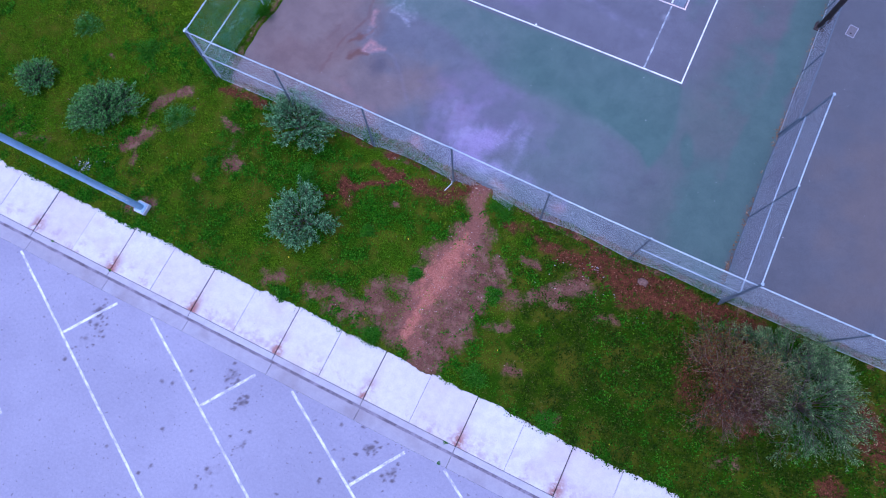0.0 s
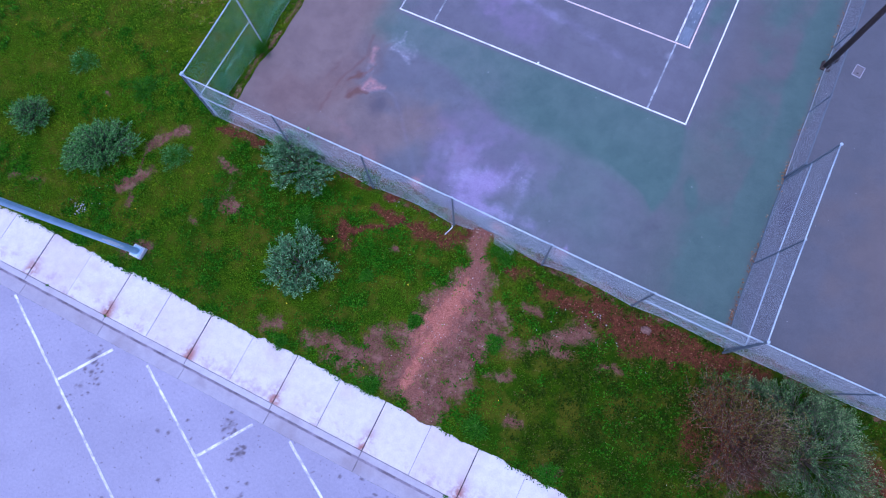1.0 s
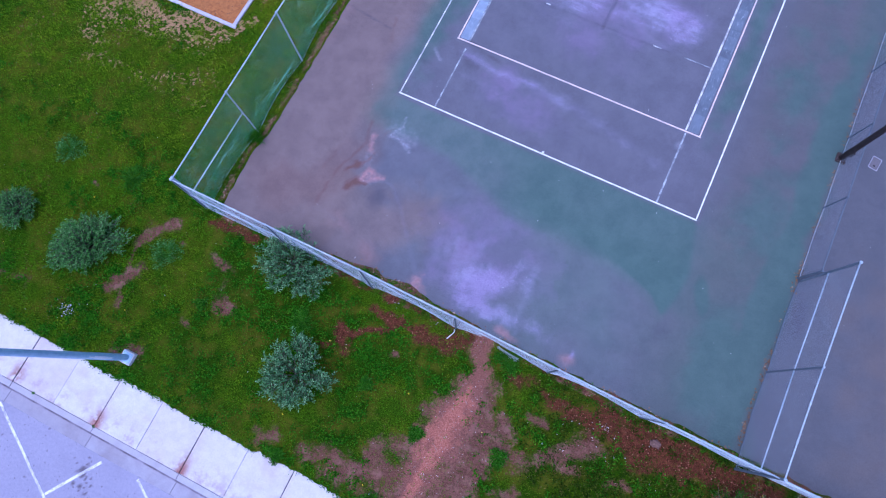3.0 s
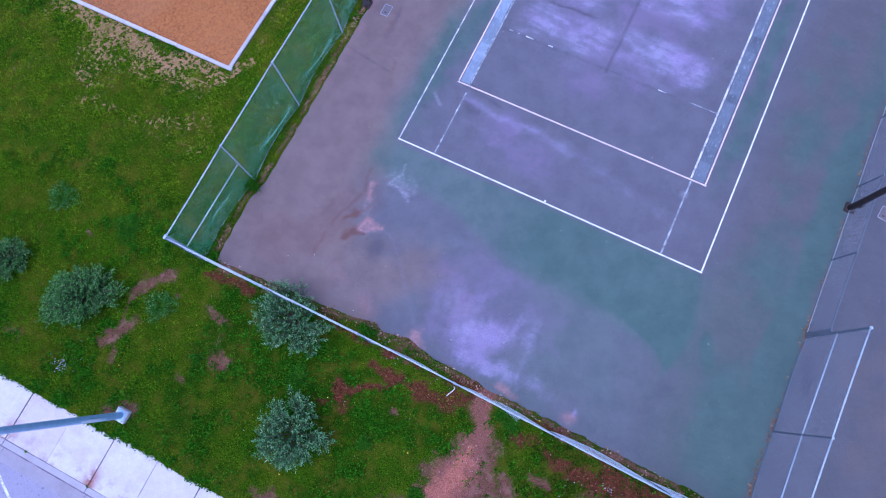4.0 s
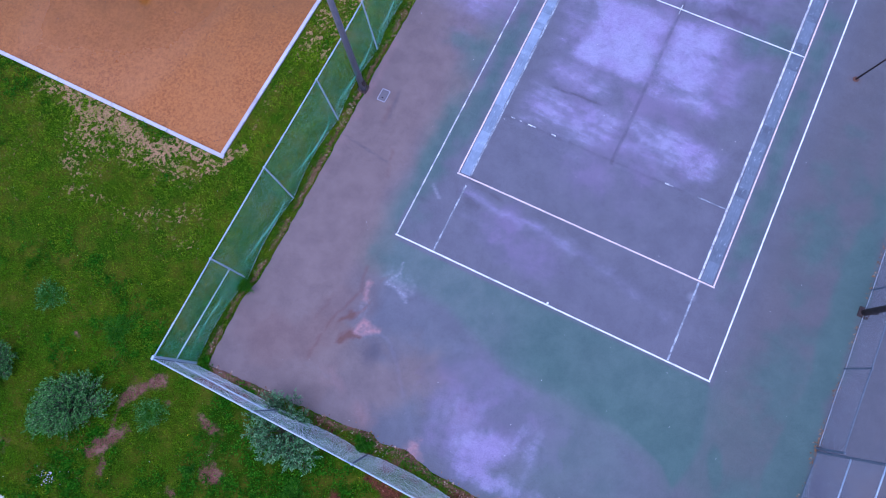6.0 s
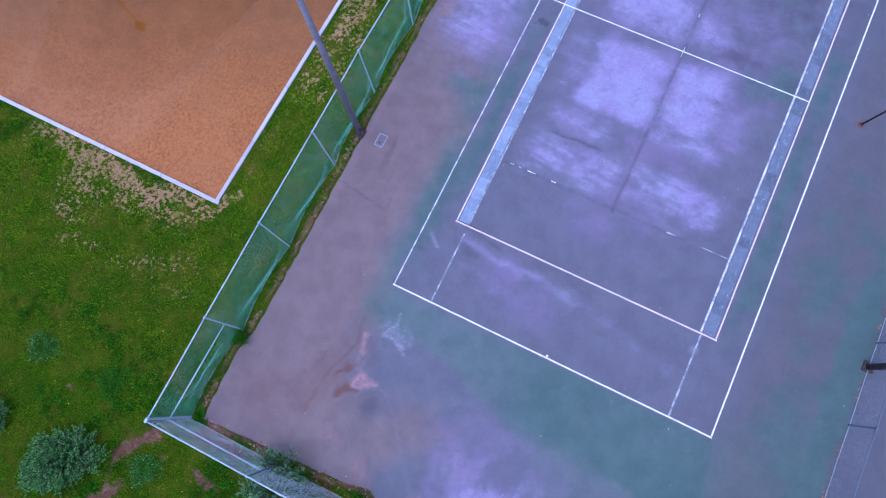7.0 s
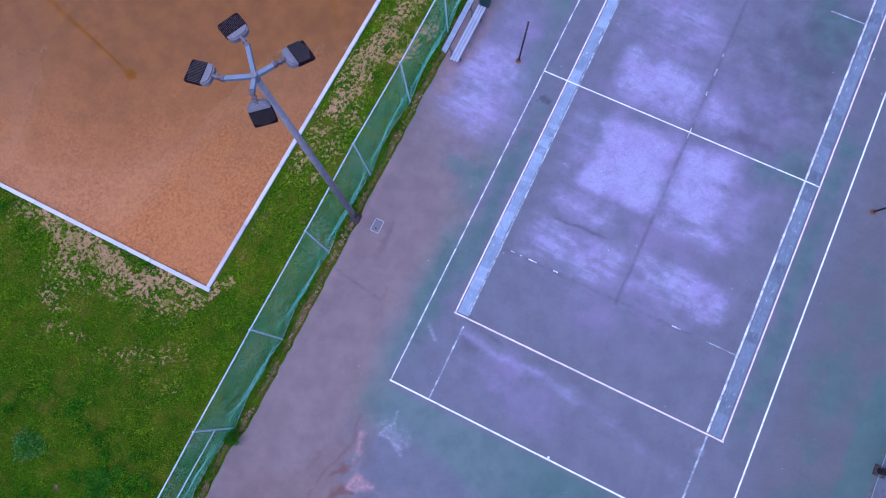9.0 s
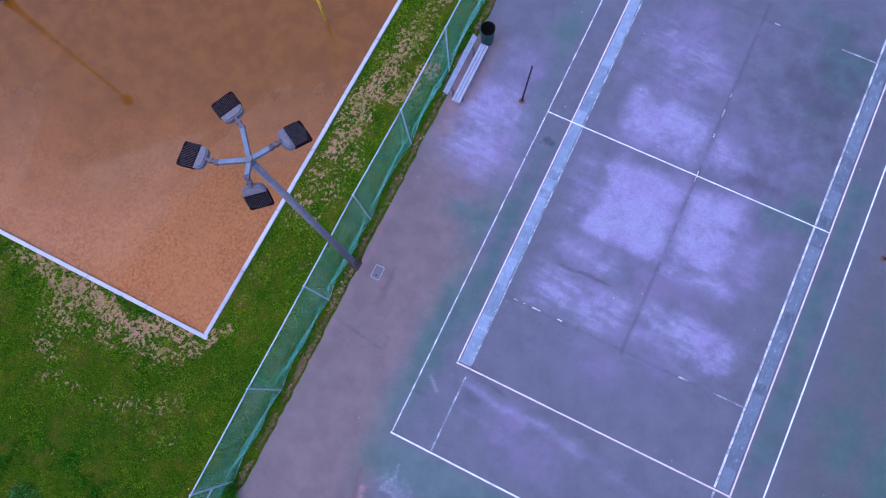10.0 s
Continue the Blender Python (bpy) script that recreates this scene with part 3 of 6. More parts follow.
DIRT_WEST = [(-4.70, -7.70, -4.92, -7.86, 0.20, 0.16, 1), (-5.08, -8.08, -5.36, -8.70, 0.28, 0.20, 1.05), (-5.36, -8.9, -5.2, -9.5, 0.10, 0.12, 0.75), (-4.95, -9.55, -5.2, -10.15, 0.25, 0.24, 1.05), (-5.16, -10.3, -4.79, -10.67, 0.14, 0.12, 0.75),
        (-2.55, -8.1, -2.32, -8.2, 0.22, 0.22, 1), (-2.05, -8.6, -1.95, -8.75, 0.10, 0.10, 0.75), (-1.78, -9.2, -1.5, -9.32, 0.23, 0.2, 1), (-2.54, -10.27, -2.45, -10.3, 0.12, 0.12, 0.65), (-4.0, -8.1, -3.9, -8.1, 0.1, 0.1, 0.7), (-10.6, -9.0, -10.4, -9.0, 0.12, 0.12, 0.6), (-7.9, -7.6, -7.7, -7.6, 0.1, 0.1, 0.55)]
DIRT_PATH = [(7.0, -8.0, 7.35, -9.6, 0.36, 0.66, 1.2), (7.35, -9.6, 7.35, -11.4, 0.68, 0.6, 1.2), (7.2, -11.4, 7.3, -12.2, 0.62, 0.55, 1.15), (6.1, -9.0, 6.1, -12.1, 0.3, 0.3, 1.0), (5.75, -9.0, 6.0, -9.9, 0.3, 0.3, 0.75), (3.2, -11.98, 4.6, -11.75, 0.34, 0.46, 0.88), (4.6, -11.8, 5.7, -11.4, 0.5, 0.75, 0.92), (4.7, -11.2, 5.6, -10.3, 0.25, 0.42, 0.8), (1.4, -12.2, 1.8, -12.05, 0.22, 0.22, 0.85), (4.0, -8.35, 4.05, -8.3, 0.12, 0.12, 0.8)]
DIRT_EAST = [(7.95, -8.7, 8.15, -9.6, 0.34, 0.30, 0.9), (8.5, -9.55, 9.4, -9.25, 0.28, 0.30, 0.9), (9.3, -9.3, 10.6, -8.1, 0.28, 0.34, 0.9), (10.2, -8.95, 10.5, -8.85, 0.24, 0.2, 0.85), (8.75, -8.2, 9.2, -8.1, 0.14, 0.14, 0.7), (8.4, -10.7, 9.1, -10.3, 0.16, 0.14, 0.65), (9.5, -11.6, 9.9, -11.5, 0.16, 0.14, 0.65), (11.6, -8.75, 11.85, -8.7, 0.2, 0.2, 0.85),
        (-3.45, -11.75, -3.9, -12.0, 0.34, 0.30, 0.95), (-8.9, -11.5, -8.0, -11.3, 0.2, 0.2, 0.6), (-10.6, -11.0, -10.4, -11.0, 0.2, 0.2, 0.85), (16.1, -11.2, 16.4, -11.2, 0.25, 0.25, 0.7), (11.0, -12.3, 11.4, -12.3, 0.16, 0.16, 0.75)]
MULCH_WEST = [(-3.4, -6.98, -1.9, -6.86, 0.12, 0.18, 1), (2.2, -8.35, 2.58, -8.7, 0.24, 0.18, 1.05), (2.4, -8.2, 3.6, -7.64, 0.17, 0.07, 1), (1.6, -8.95, 2.1, -8.8, 0.10, 0.14, 0.75), (2.85, -7.2, 3.7, -7.34, 0.14, 0.20, 1.05), (3.7, -7.34, 5.3, -7.26, 0.18, 0.27, 1.1), (5.2, -7.25, 6.1, -6.85, 0.30, 0.22, 1.05), (5.2, -6.6, 6.1, -6.55, 0.2, 0.2, 0.9)]
MULCH_EAST = [(7.6, -7.3, 8.3, -7.1, 0.14, 0.16, 0.85), (8.7, -7.32, 9.6, -7.48, 0.15, 0.24, 1), (9.6, -7.5, 11.2, -7.28, 0.25, 0.36, 1.1), (11.1, -7.25, 12.5, -7.4, 0.42, 0.62, 1.15), (12.1, -7.9, 12.35, -7.95, 0.3, 0.26, 0.95), (12.5, -7.3, 14.2, -7.25, 0.5, 0.36, 1.1), (14.2, -7.25, 15.4, -7.5, 0.40, 0.45, 1.05), (10.6, -6.95, 16.0, -6.95, 0.16, 0.24, 1), (14.4, -9.3, 14.8, -9.9, 0.4, 0.4, 0.7), (15.2, -8.9, 16.4, -9.5, 0.7, 0.8, 0.95),
         (19.6, -8.4, 20.8, -8.8, 0.7, 0.7, 0.95), (19.3, -10.6, 19.7, -11.4, 0.4, 0.4, 0.85), (0.6, -6.6, 2.6, -6.62, 0.16, 0.14, 0.8), (3.0, -6.6, 4.6, -6.62, 0.14, 0.14, 0.8), (7.8, -6.66, 10.4, -6.72, 0.12, 0.14, 0.8)]
TRAIL = [(6.42, -6.4, 6.66, -7.8, 0.22, 0.30, 1.1), (6.64, -7.8, 6.58, -9.1, 0.32, 0.50, 1.1), (6.58, -9.1, 6.48, -10.3, 0.56, 0.52, 1.1), (6.48, -10.3, 6.45, -11.6, 0.48, 0.34, 1.1), (6.45, -11.6, 6.6, -12.2, 0.34, 0.28, 1.0)]
TREAD = [(6.62, -8.1, 6.55, -9.1, 0.10, 0.20, 0.85), (6.55, -9.1, 6.42, -10.2, 0.22, 0.24, 1), (6.42, -10.2, 6.33, -11.9, 0.20, 0.10, 1.05), (6.2, -9.6, 6.0, -10.6, 0.3, 0.2, 0.7), (6.9, -8.6, 6.8, -9.6, 0.2, 0.2, 0.5)]
SANDY_SOUTH = [(-14.5, -0.40, -11.5, -0.50, 0.34, 0.42, 0.85), (-12.5, -0.6, -9.0, -0.70, 0.45, 0.5, 0.9), (-9.4, -0.6, -7.0, -0.42, 0.42, 0.28, 0.85), (-12.0, -1.6, -9.6, -1.3, 0.7, 0.7, 0.56), (-9.6, -1.3, -7.6, -1.1, 0.6, 0.4, 0.58), (-11.8, -2.7, -10.6, -2.4, 0.6, 0.5, 0.42), (-8.4, -3.3, -6.6, -2.3, 0.55, 0.6, 0.47), (-7.4, -2.0, -6.2, -3.2, 0.5, 0.5, 0.42), (-10.9, -3.5, -8.2, -3.1, 0.5, 0.5, 0.38), (-14.5, -1.0, -13.0, -4.5, 0.6, 0.6, 0.36), (-5.9, -3.6, -5.4, -3.0, 0.3, 0.3, 0.26)]
SANDY_EAST = [(-6.62, 0.0, -6.45, 0.7, 0.30, 0.18, 0.85), (-6.5, 1.2, -6.4, 4.0, 0.2, 0.24, 0.40), (-6.4, 5.0, -5.9, 7.9, 0.34, 0.42, 0.62), (-6.2, 7.6, -5.9, 10.4, 0.48, 0.6, 0.78), (-5.9, 9.6, -5.5, 12.4, 0.5, 0.65, 0.82), (-4.8, 10.4, -4.3, 11.8, 0.4, 0.45, 0.85), (-5.6, 5.2, -5.2, 8.4, 0.6, 0.6, 0.52), (-5.4, 12.0, -5.2, 15.5, 0.6, 0.6, 0.6), (-5.0, 3.0, -4.6, 6.0, 0.3, 0.3, 0.28)]




def lush_at(x, y):
    """Where broad-leaved plants crowd out the mown grass."""
    belt = 0.22 * smooth(1.7, 0.3, np.abs(y + 8.7 - 0.12 * x)) * smooth(-3.2, -0.5, x) * smooth(8.4, 6.8, x) + 0.24 * smooth(10.2, 12.0, x + 0.3 * (y + 9)) - 0.14 * smooth(8.0, 9.0, x) * smooth(12.0, 10.8, x) * smooth(-8.6, -9.8, y)
    return smooth(0.43, 0.59, 0.60 * fbm(x, y, 1.9, 103) + 0.40 * fbm(x, y, 0.5, 113) + belt - 0.05 * (x < -4) - 0.08 * (y > -5))


def dirt_at(x, y):
    edge = smooth(0.14, 0.02, np.minimum(np.abs(y - court_south_edge(x)) + 9 * (x < FENCE_WEST), np.abs(x - court_west_edge(y) + 0.02) * 1.3 + 9 * (y < FENCE_SOUTH)))
    strip = 0.8 * (y > FENCE_SOUTH - 0.1) * (y < court_south_edge(x) + 0.2) * (x > FENCE_WEST) * smooth(0.46, 0.62, fbm(x, y, 0.6, 111))
    return np.maximum(0.92 * strokes(x, y, DIRT_WEST + DIRT_PATH + DIRT_EAST, 0.6, 0.3, 3, 0.42, 0.26, 0.52), np.maximum(0.8 * edge * smooth(0.3, 0.5, fbm(x, y, 0.5, 112)), strip))


def mulch_at(x, y):
    return 0.95 * strokes(x, y, MULCH_WEST + MULCH_EAST, 0.6, 0.32, 23, 0.42, 0.24, 0.50)


def trail_at(x, y):
    return strokes(x, y, TRAIL, 0.5, 0.4, 29, 0.44, 0.24, 0.44)


def tread_at(x, y):
    return strokes(x, y, TREAD, 0.5, 0.25, 35, 0.5, 0.12, 0.46)


def sandy_at(x, y):
    return 0.66 * strokes(x, y, SANDY_SOUTH + SANDY_EAST, 0.35, 0.5, 31, 0.5, 0.35, 0.5)


# ground sheet, out to the horizon
ground = new("ground", grid_mesh("ground", lines_between(np.arange(-21.5, 21.55, 0.06), 900), lines_between(np.concatenate([np.arange(-13.4, -5.3, 0.06), np.arange(-5.28, 18, 0.1)]), 900), ground_height,
             lambda x, y: ~((x > -3.0) & (x < 44) & (y > -5.4) & (y < 40)) & ~((x > PIT_WEST + 0.3) & (x < -7.35) & (y > PIT_SOUTH + 0.3) & (y < PIT_NORTH - 0.3)),
             # the east lawn takes the darker ground too, with or without broad leaves
             {"lush": lambda x, y: np.maximum(lush_at(x, y), 0.85 * smooth(7.8, 9.4, x)), "dirt": dirt_at, "mulch": mulch_at, "trail": trail_at, "tread": tread_at, "sandy": sandy_at}, M_GROUND))
tagged(ground, "uneven green lawn with bare reddish soil patches", "lawn", kind="structure")

# court paving


def green_at(x, y):
    wob = (fbm(x, y, 2.2, 61) - 0.5) * 1.2
    outside = np.maximum(np.maximum(-0.1 - y, x - 11.05), -0.05 - x + 0 * y)
    g = smooth(-0.05, 0.12, outside)
    far_east = smooth(14.2, 15.2, x + wob)
    fade = 0.55 + 0.9 * (fbm(x, y, 1.5, 62) - 0.5)
    g = g * (1 - 0.6 * smooth(11.0, 11.1, x) * smooth(-1.5, 1.5, y + wob) * smooth(13.9, 13.2, x))
    west = smooth(-0.2, -1.6, x + wob)
    rim = np.interp(x, (2.6, 3.8, 5.2, 7.1, 8.9, 9.9, 10.6, 11.07, 11.3, 13.5), (-1.2, -1.7, -2.31, -2.34, -2.45, -2.7, -3.02, -3.42, -3.0, -3.0))
    south = 1 - (0.34 + 0.22 * smooth(8.0, 5.0, x)) * smooth(0.1, -0.5, y - rim + 0.15 * wob) * smooth(13.2, 11.0, x + wob)
    return np.clip(g * (1 - far_east) * (1 - west) * (0.42 + fade * 0.6) * south, 0, 1)


def moss_at(x, y):
    soft = spots(x, y, [(13.95, -2.4, 0.55, 4.4, 0, 1.2), (14.0, 4.0, 0.5, 4.0, 0, 1.0), (13.0, 1.0, 1.4, 2.4, 0, 0.45), (12.6, 6.5, 1.0, 3.5, 0, 0.5), (0.0, 2.6, 0.7, 3.6, 0, 0.5), (-0.7, 7.4, 1.4, 0.5, 0, 0.5), (0.5, 6.5, 0.5, 5.0, 0, 0.55), (9.0, 11.9, 1.3, 1.0, -10, 0.4), (10.5, 9.0, 0.5, 6.0, 0, 0.6), (8.6, 17.5, 1.8, 2.6, 0, 0.45), (14.2, 3.0, 0.3, 6.0, 0, 0.8), (12.0, -2.3, 0.25, 0.6, 20, 1.0), (13.1, -4.2, 0.9, 2.2, 0, 0.75)], 0.5, 0.9, 63, 0.3)
    # the dried puddle before the baseline, sharp along its lower rim
    wob = 0.12 * (fbm(x, y, 0.8, 64, 4) - 0.5)
    rim = np.interp(x, (2.6, 3.8, 5.2, 7.1, 8.9, 9.9, 10.6, 11.07, 11.3), (-1.2, -1.7, -2.31, -2.34, -2.45, -2.7, -3.02, -3.42, -3.2))
    right = np.interp(y, (-3.4, -2.75, -1.8, -0.4, 0.0), (11.08, 11.31, 11.42, 11.1, 11.0))
    blur = 0.05 + 0.45 * smooth(10.2, 6.0, x)
    puddle = smooth(-blur, blur, y - rim + wob) * smooth(-0.12, 0.12, right - x + wob) * smooth(2.6, 6.5, x) * smooth(0.0, -0.12, y)
    return np.clip(0.85 * soft + puddle * (0.75 + 0.25 * smooth(-0.5, -2.4, y)), 0, 1)


def film_at(x, y):
    wob = (fbm(x, y, 1.8, 65) - 0.5) * 1.6
    return np.clip(smooth(0.5, -1.3, x + wob) * smooth(12.5, 7, y + wob) + 0.26 * smooth(11.1, 12.0, x) * smooth(14.2, 13.4, x + 0.3 * wob) * smooth(-3.0, 0.0, y + wob) + 0.8 * spots(x, y, [(1.0, -4.6, 2.2, 1.0, -10, 0.8), (2.6, -3.9, 1.9, 1.2, 0, 0.55), (0.5, -5.8, 1.8, 0.8, 0, 1.0), (-3.0, 12.0, 0.7, 2.6, 0, 1.0), (18.5, -2, 2.5, 6, 0, 0.5)], 0.4, 0.9, 66, 0.3), 0, 1)


def worn_at(x, y):
    north = [(2.65, 5.40, 8.55, 11.5, 0.30, 1.0, 0.12), (1.75, 2.7, 8.5, 11.2, 0.40, 0.62, 0.45), (5.55, 7.55, 8.9, 11.65, 0.35, 0.95, 0.15), (7.3, 8.7, 8.2, 11.0, 0.55, 0.5, 0.65), (5.6, 8.2, 8.15, 8.95, 0.25, 0.72, 0.5),
                      (2.35, 5.40, 12.2, 14.1, 0.30, 0.86, 0.22), (5.50, 6.90, 12.3, 13.5, 0.30, 0.84, 0.22), (6.7, 9.2, 12.9, 16.0, 0.7, 0.30, 0.9), (1.9, 5.4, 14.0, 17.4, 0.8, 0.62, 0.75), (5.45, 8.4, 13.4, 18.5, 0.8, 0.36, 0.9)]
    side = [(1.8, 5.40, 5.50, 7.10, 0.26, 0.78, 0.6), (2.2, 4.6, 7.3, 8.3, 0.28, 0.78, 0.45), (4.4, 5.4, 7.0, 8.6, 0.3, 0.35, 0.7), (5.52, 8.85, 5.90, 7.45, 0.26, 0.84, 0.55), (5.4, 8.2, 5.2, 6.0, 0.25, 0.34, 0.75), (2.6, 5.0, 4.6, 5.5, 0.3, 0.26, 0.8),
                      (-2.7, -0.5, 8.6, 12.2, 0.6, 0.92, 0.40), (-2.0, -0.5, 7.0, 8.9, 0.6, 0.36, 0.6), (-2.4, -0.8, 12.0, 14.4, 0.8, 0.5, 0.55), (11.8, 14.0, 9.5, 16.0, 1.0, 0.22, 0.8)]
    w = 0.92 * fields(x, y, north + side, 0.34) * np.clip(0.42 + 1.15 * fbm(x, y, 0.42, 88, 6), 0.3, 1.12)
    band = np.exp(-(((y - 7.90 + 0.065 * (x - 4.0) + 0.25 * (fbm(x, y, 0.9, 86) - 0.5)) / 0.33) ** 2)) * smooth(3.9, 5.0, x) * smooth(9.4, 8.4, x)
    w = w * (1 - 0.82 * band)
    low = strokes(x, y, [(1.5, 2.42, 2.6, 2.2, 0.24, 0.24, 0.7), (2.6, 2.2, 4.2, 2.2, 0.26, 0.22, 0.75), (4.2, 2.2, 6.9, 1.82, 0.20, 0.24, 0.55), (6.9, 1.82, 9.2, 1.3, 0.2, 0.2, 0.42), (1.7, 1.6, 3.4, 1.4, 0.14, 0.1, 0.4)], 0.3, 0.6, 87, 0.5, 0.22, 0.5)
    south = spots(x, y, [(6.0, -5.7, 1.2, 0.5, 0, 0.95), (5.6, -4.9, 1.2, 0.75, 30, 0.75), (6.6, -4.4, 0.8, 1.0, 0, 0.5), (4.6, -4.2, 1.2, 0.9, 60, 0.42), (5.2, -2.9, 1.0, 0.6, 60, 0.30), (7.6, -5.6, 0.8, 0.4, -5, 0.5), (9.05, -5.9, 0.2, 0.35, 0, 0.7), (3.7, -2.4, 0.6, 0.3, 40, 0.35)], 0.42, 0.5, 69, 0.55, 6, 0.3, (1.8, 0.5), 0.48)
    arc = strokes(x, y, [(0.49, -3.5, 0.86, -3.2, 0.10, 0.07, 1), (0.86, -3.2, 1.4, -3.2, 0.06, 0.06, 0.95), (1.4, -3.2, 2.02, -3.85, 0.06, 0.08, 0.85), (2.02, -3.85, 2.6, -4.55, 0.08, 0.11, 0.8), (2.6, -4.55, 3.4, -5.5, 0.12, 0.14, 0.75), (3.4, -5.5, 3.65, -6.1, 0.15, 0.2, 0.8), (2.0, -3.4, 3.4, -4.8, 0.05, 0.05, 0.45)], 0.3, 0.3, 72, 0.5, 0.06, 0.5)
    return np.clip(w + 0.60 * low + 0.72 * south + 0.22 * arc, 0, 1)


def tint_at(x, y):
    return spots(x, y, [(5.3, 10.2, 3.4, 5.2, 0, 1.0), (4.0, 16.0, 2.4, 2.4, 0, 0.7), (-1.4, 11.0, 1.3, 3.2, 0, 0.8), (5.2, -4.2, 2.0, 1.7, 0, 0.85), (3.5, 1.6, 2.0, 0.8, -10, 0.5)], 0.5, 1.6, 70, 0.4, 5, 0.5)


def clay_at(x, y):
    near = strokes(x, y, [(0.24, -3.5, 0.45, -3.15, 0.12, 0.16, 1), (0.4, -3.3, 0.95, -3.12, 0.16, 0.09, 0.9), (-0.02, -1.85, 0.10, -2.35, 0.10, 0.13, 0.9), (3.55, -5.75, 3.62, -6.15, 0.15, 0.24, 1), (0.3, -2.9, 0.4, -3.1, 0.08, 0.1, 0.7)], 0.45, 0.22, 71, 0.45, 0.10, 0.5)
    near = near * (0.35 + 0.65 * smooth(0.36, 0.58, fbm(x, y, 0.16, 73, 3)))
    return np.maximum(near, 0.8 * spots(x, y, [(1.7, -5.75, 0.7, 0.35, -20, 0.35), (0.5, -5.1, 0.8, 0.45, -35, 0.3), (8.9, -6.0, 0.3, 0.2, 0, 0.6), (6.9, -6.1, 0.4, 0.15, 0, 0.8), (-3.0, 11.6, 0.5, 1.6, 0, 0.6), (-3.3, 4.0, 0.25, 3.5, 0, 0.4)], 0.4, 0.45, 71, 0.5, 5, 0.2, mid=0.5))


def rust_at(x, y):
    fresh = strokes(x, y, [(-0.02, -3.92, 0.17, -3.62, 0.10, 0.12, 1.1), (0.12, -3.62, 0.52, -3.55, 0.06, 0.03, 1.0), (-0.32, -3.36, 0.14, -2.82, 0.05, 0.05, 0.75), (-0.05, -3.1, 0.1, -2.9, 0.14, 0.1, 0.8), (0.12, -2.9, 0.3, -2.4, 0.04, 0.03, 0.6)], 0.5, 0.14, 73, 0.4, 0.09, 0.5)
    runs = strokes(x, y, [(-0.34, -1.4, -0.16, -2.25, 0.05, 0.04, 0.8), (-0.16, -2.25, -0.5, -3.2, 0.03, 0.04, 0.7), (-0.5, -3.2, -0.64, -4.1, 0.04, 0.03, 0.7), (-0.64, -4.1, -0.72, -4.8, 0.05, 0.05, 0.8), (-0.9, -2.6, -1.1, -3.6, 0.05, 0.05, 0.5), (0.55, -1.2, 0.1, -2.0, 0.03, 0.04, 0.6), (-1.5, 2.6, -1.2, 1.6, 0.05, 0.05, 0.5), (-2.35, 4.6, -2.2, 3.4, 0.08, 0.08, 0.5), (-0.96, 11.8, -0.88, 11.9, 0.14, 0.14, 0.9), (11.85, 11.8, 11.95, 11.85, 0.12, 0.12, 0.8)], 0.5, 0.3, 78, 0.45, 0.10, 0.5)
    return np.clip(fresh + 0.42 * runs + 0.30 * spots(x, y, [(-0.7, -3.6, 1.7, 0.7, 62, 0.95), (-2.3, -4.7, 1.1, 0.8, 0, 0.8)], 0.6, 0.9, 74, 0.45, 5, 0.4), 0, 1)


def damp_at(x, y):
    marks = strokes(x, y, [(0.42, 10.92, 0.66, 10.86, 0.07, 0.10, 1.2), (0.5, 10.8, 0.52, 10.98, 0.06, 0.05, 1.1), (0.07, 10.55, 0.1, 10.54, 0.04, 0.04, 1), (0.28, 10.75, 0.3, 10.75, 0.03, 0.03, 0.9)], 0.4, 0.12, 99, 0.3, 0.05, 0.5)
    return np.maximum(1.2 * marks, spots(x, y, [(-2.2, 4.2, 0.12, 0.9, 6, 0.45), (-2.5, 2.3, 0.9, 0.05, -8, 0.4), (15.0, -1.65, 0.16, 0.6, 8, 1.1), (0.3, 1.5, 0.3, 0.1, 0, 0.3), (1.6, 2.2, 0.9, 0.2, -25, 0.4), (1.12, -3.78, 0.5, 0.38, -50, 0.55), (11.15, -4.0, 0.25, 0.8, -20, 0.25), (8.3, 16.6, 2.2, 3.2, 0, 0.45), (7.6, 12.4, 2.0, 0.35, -4, 0.4), (1.5, 2.85, 0.5, 0.10, -8, 0.8), (2.5, 2.6, 0.5, 0.08, -10, 0.6)], 0.5, 0.5, 75, 0.4))


def east_at(x, y):
    return smooth(9.4, 12.6, x + 1.5 * (fbm(x, y, 3.0, 76) - 0.5))


def chalk_at(x, y):
    marks = strokes(x, y, [(0.66, -0.75, 0.72, -1.15, 0.03, 0.04, 0.85), (0.72, -1.15, 0.50, -1.65, 0.05, 0.04, 0.95), (0.50, -1.68, 0.85, -1.60, 0.03, 0.04, 0.9), (0.85, -1.62, 1.25, -1.75, 0.04, 0.09, 1.0), (1.1, -1.65, 1.35, -1.9, 0.06, 0.04, 0.8), (0.35, 2.1, 0.75, 1.75, 0.03, 0.05, 0.9)], 0.5, 0.16, 77, 0.42, 0.07, 0.5)
    return np.maximum(marks, 0.5 * spots(x, y, [(0.85, -1.4, 0.55, 0.4, 0, 0.7), (9.55, 2.25, 0.16, 0.18, 0, 1.4), (0.2, -2.6, 0.3, 0.5, 0, 0.4)], 0.6, 0.22, 77, 0.35, mid=0.45))


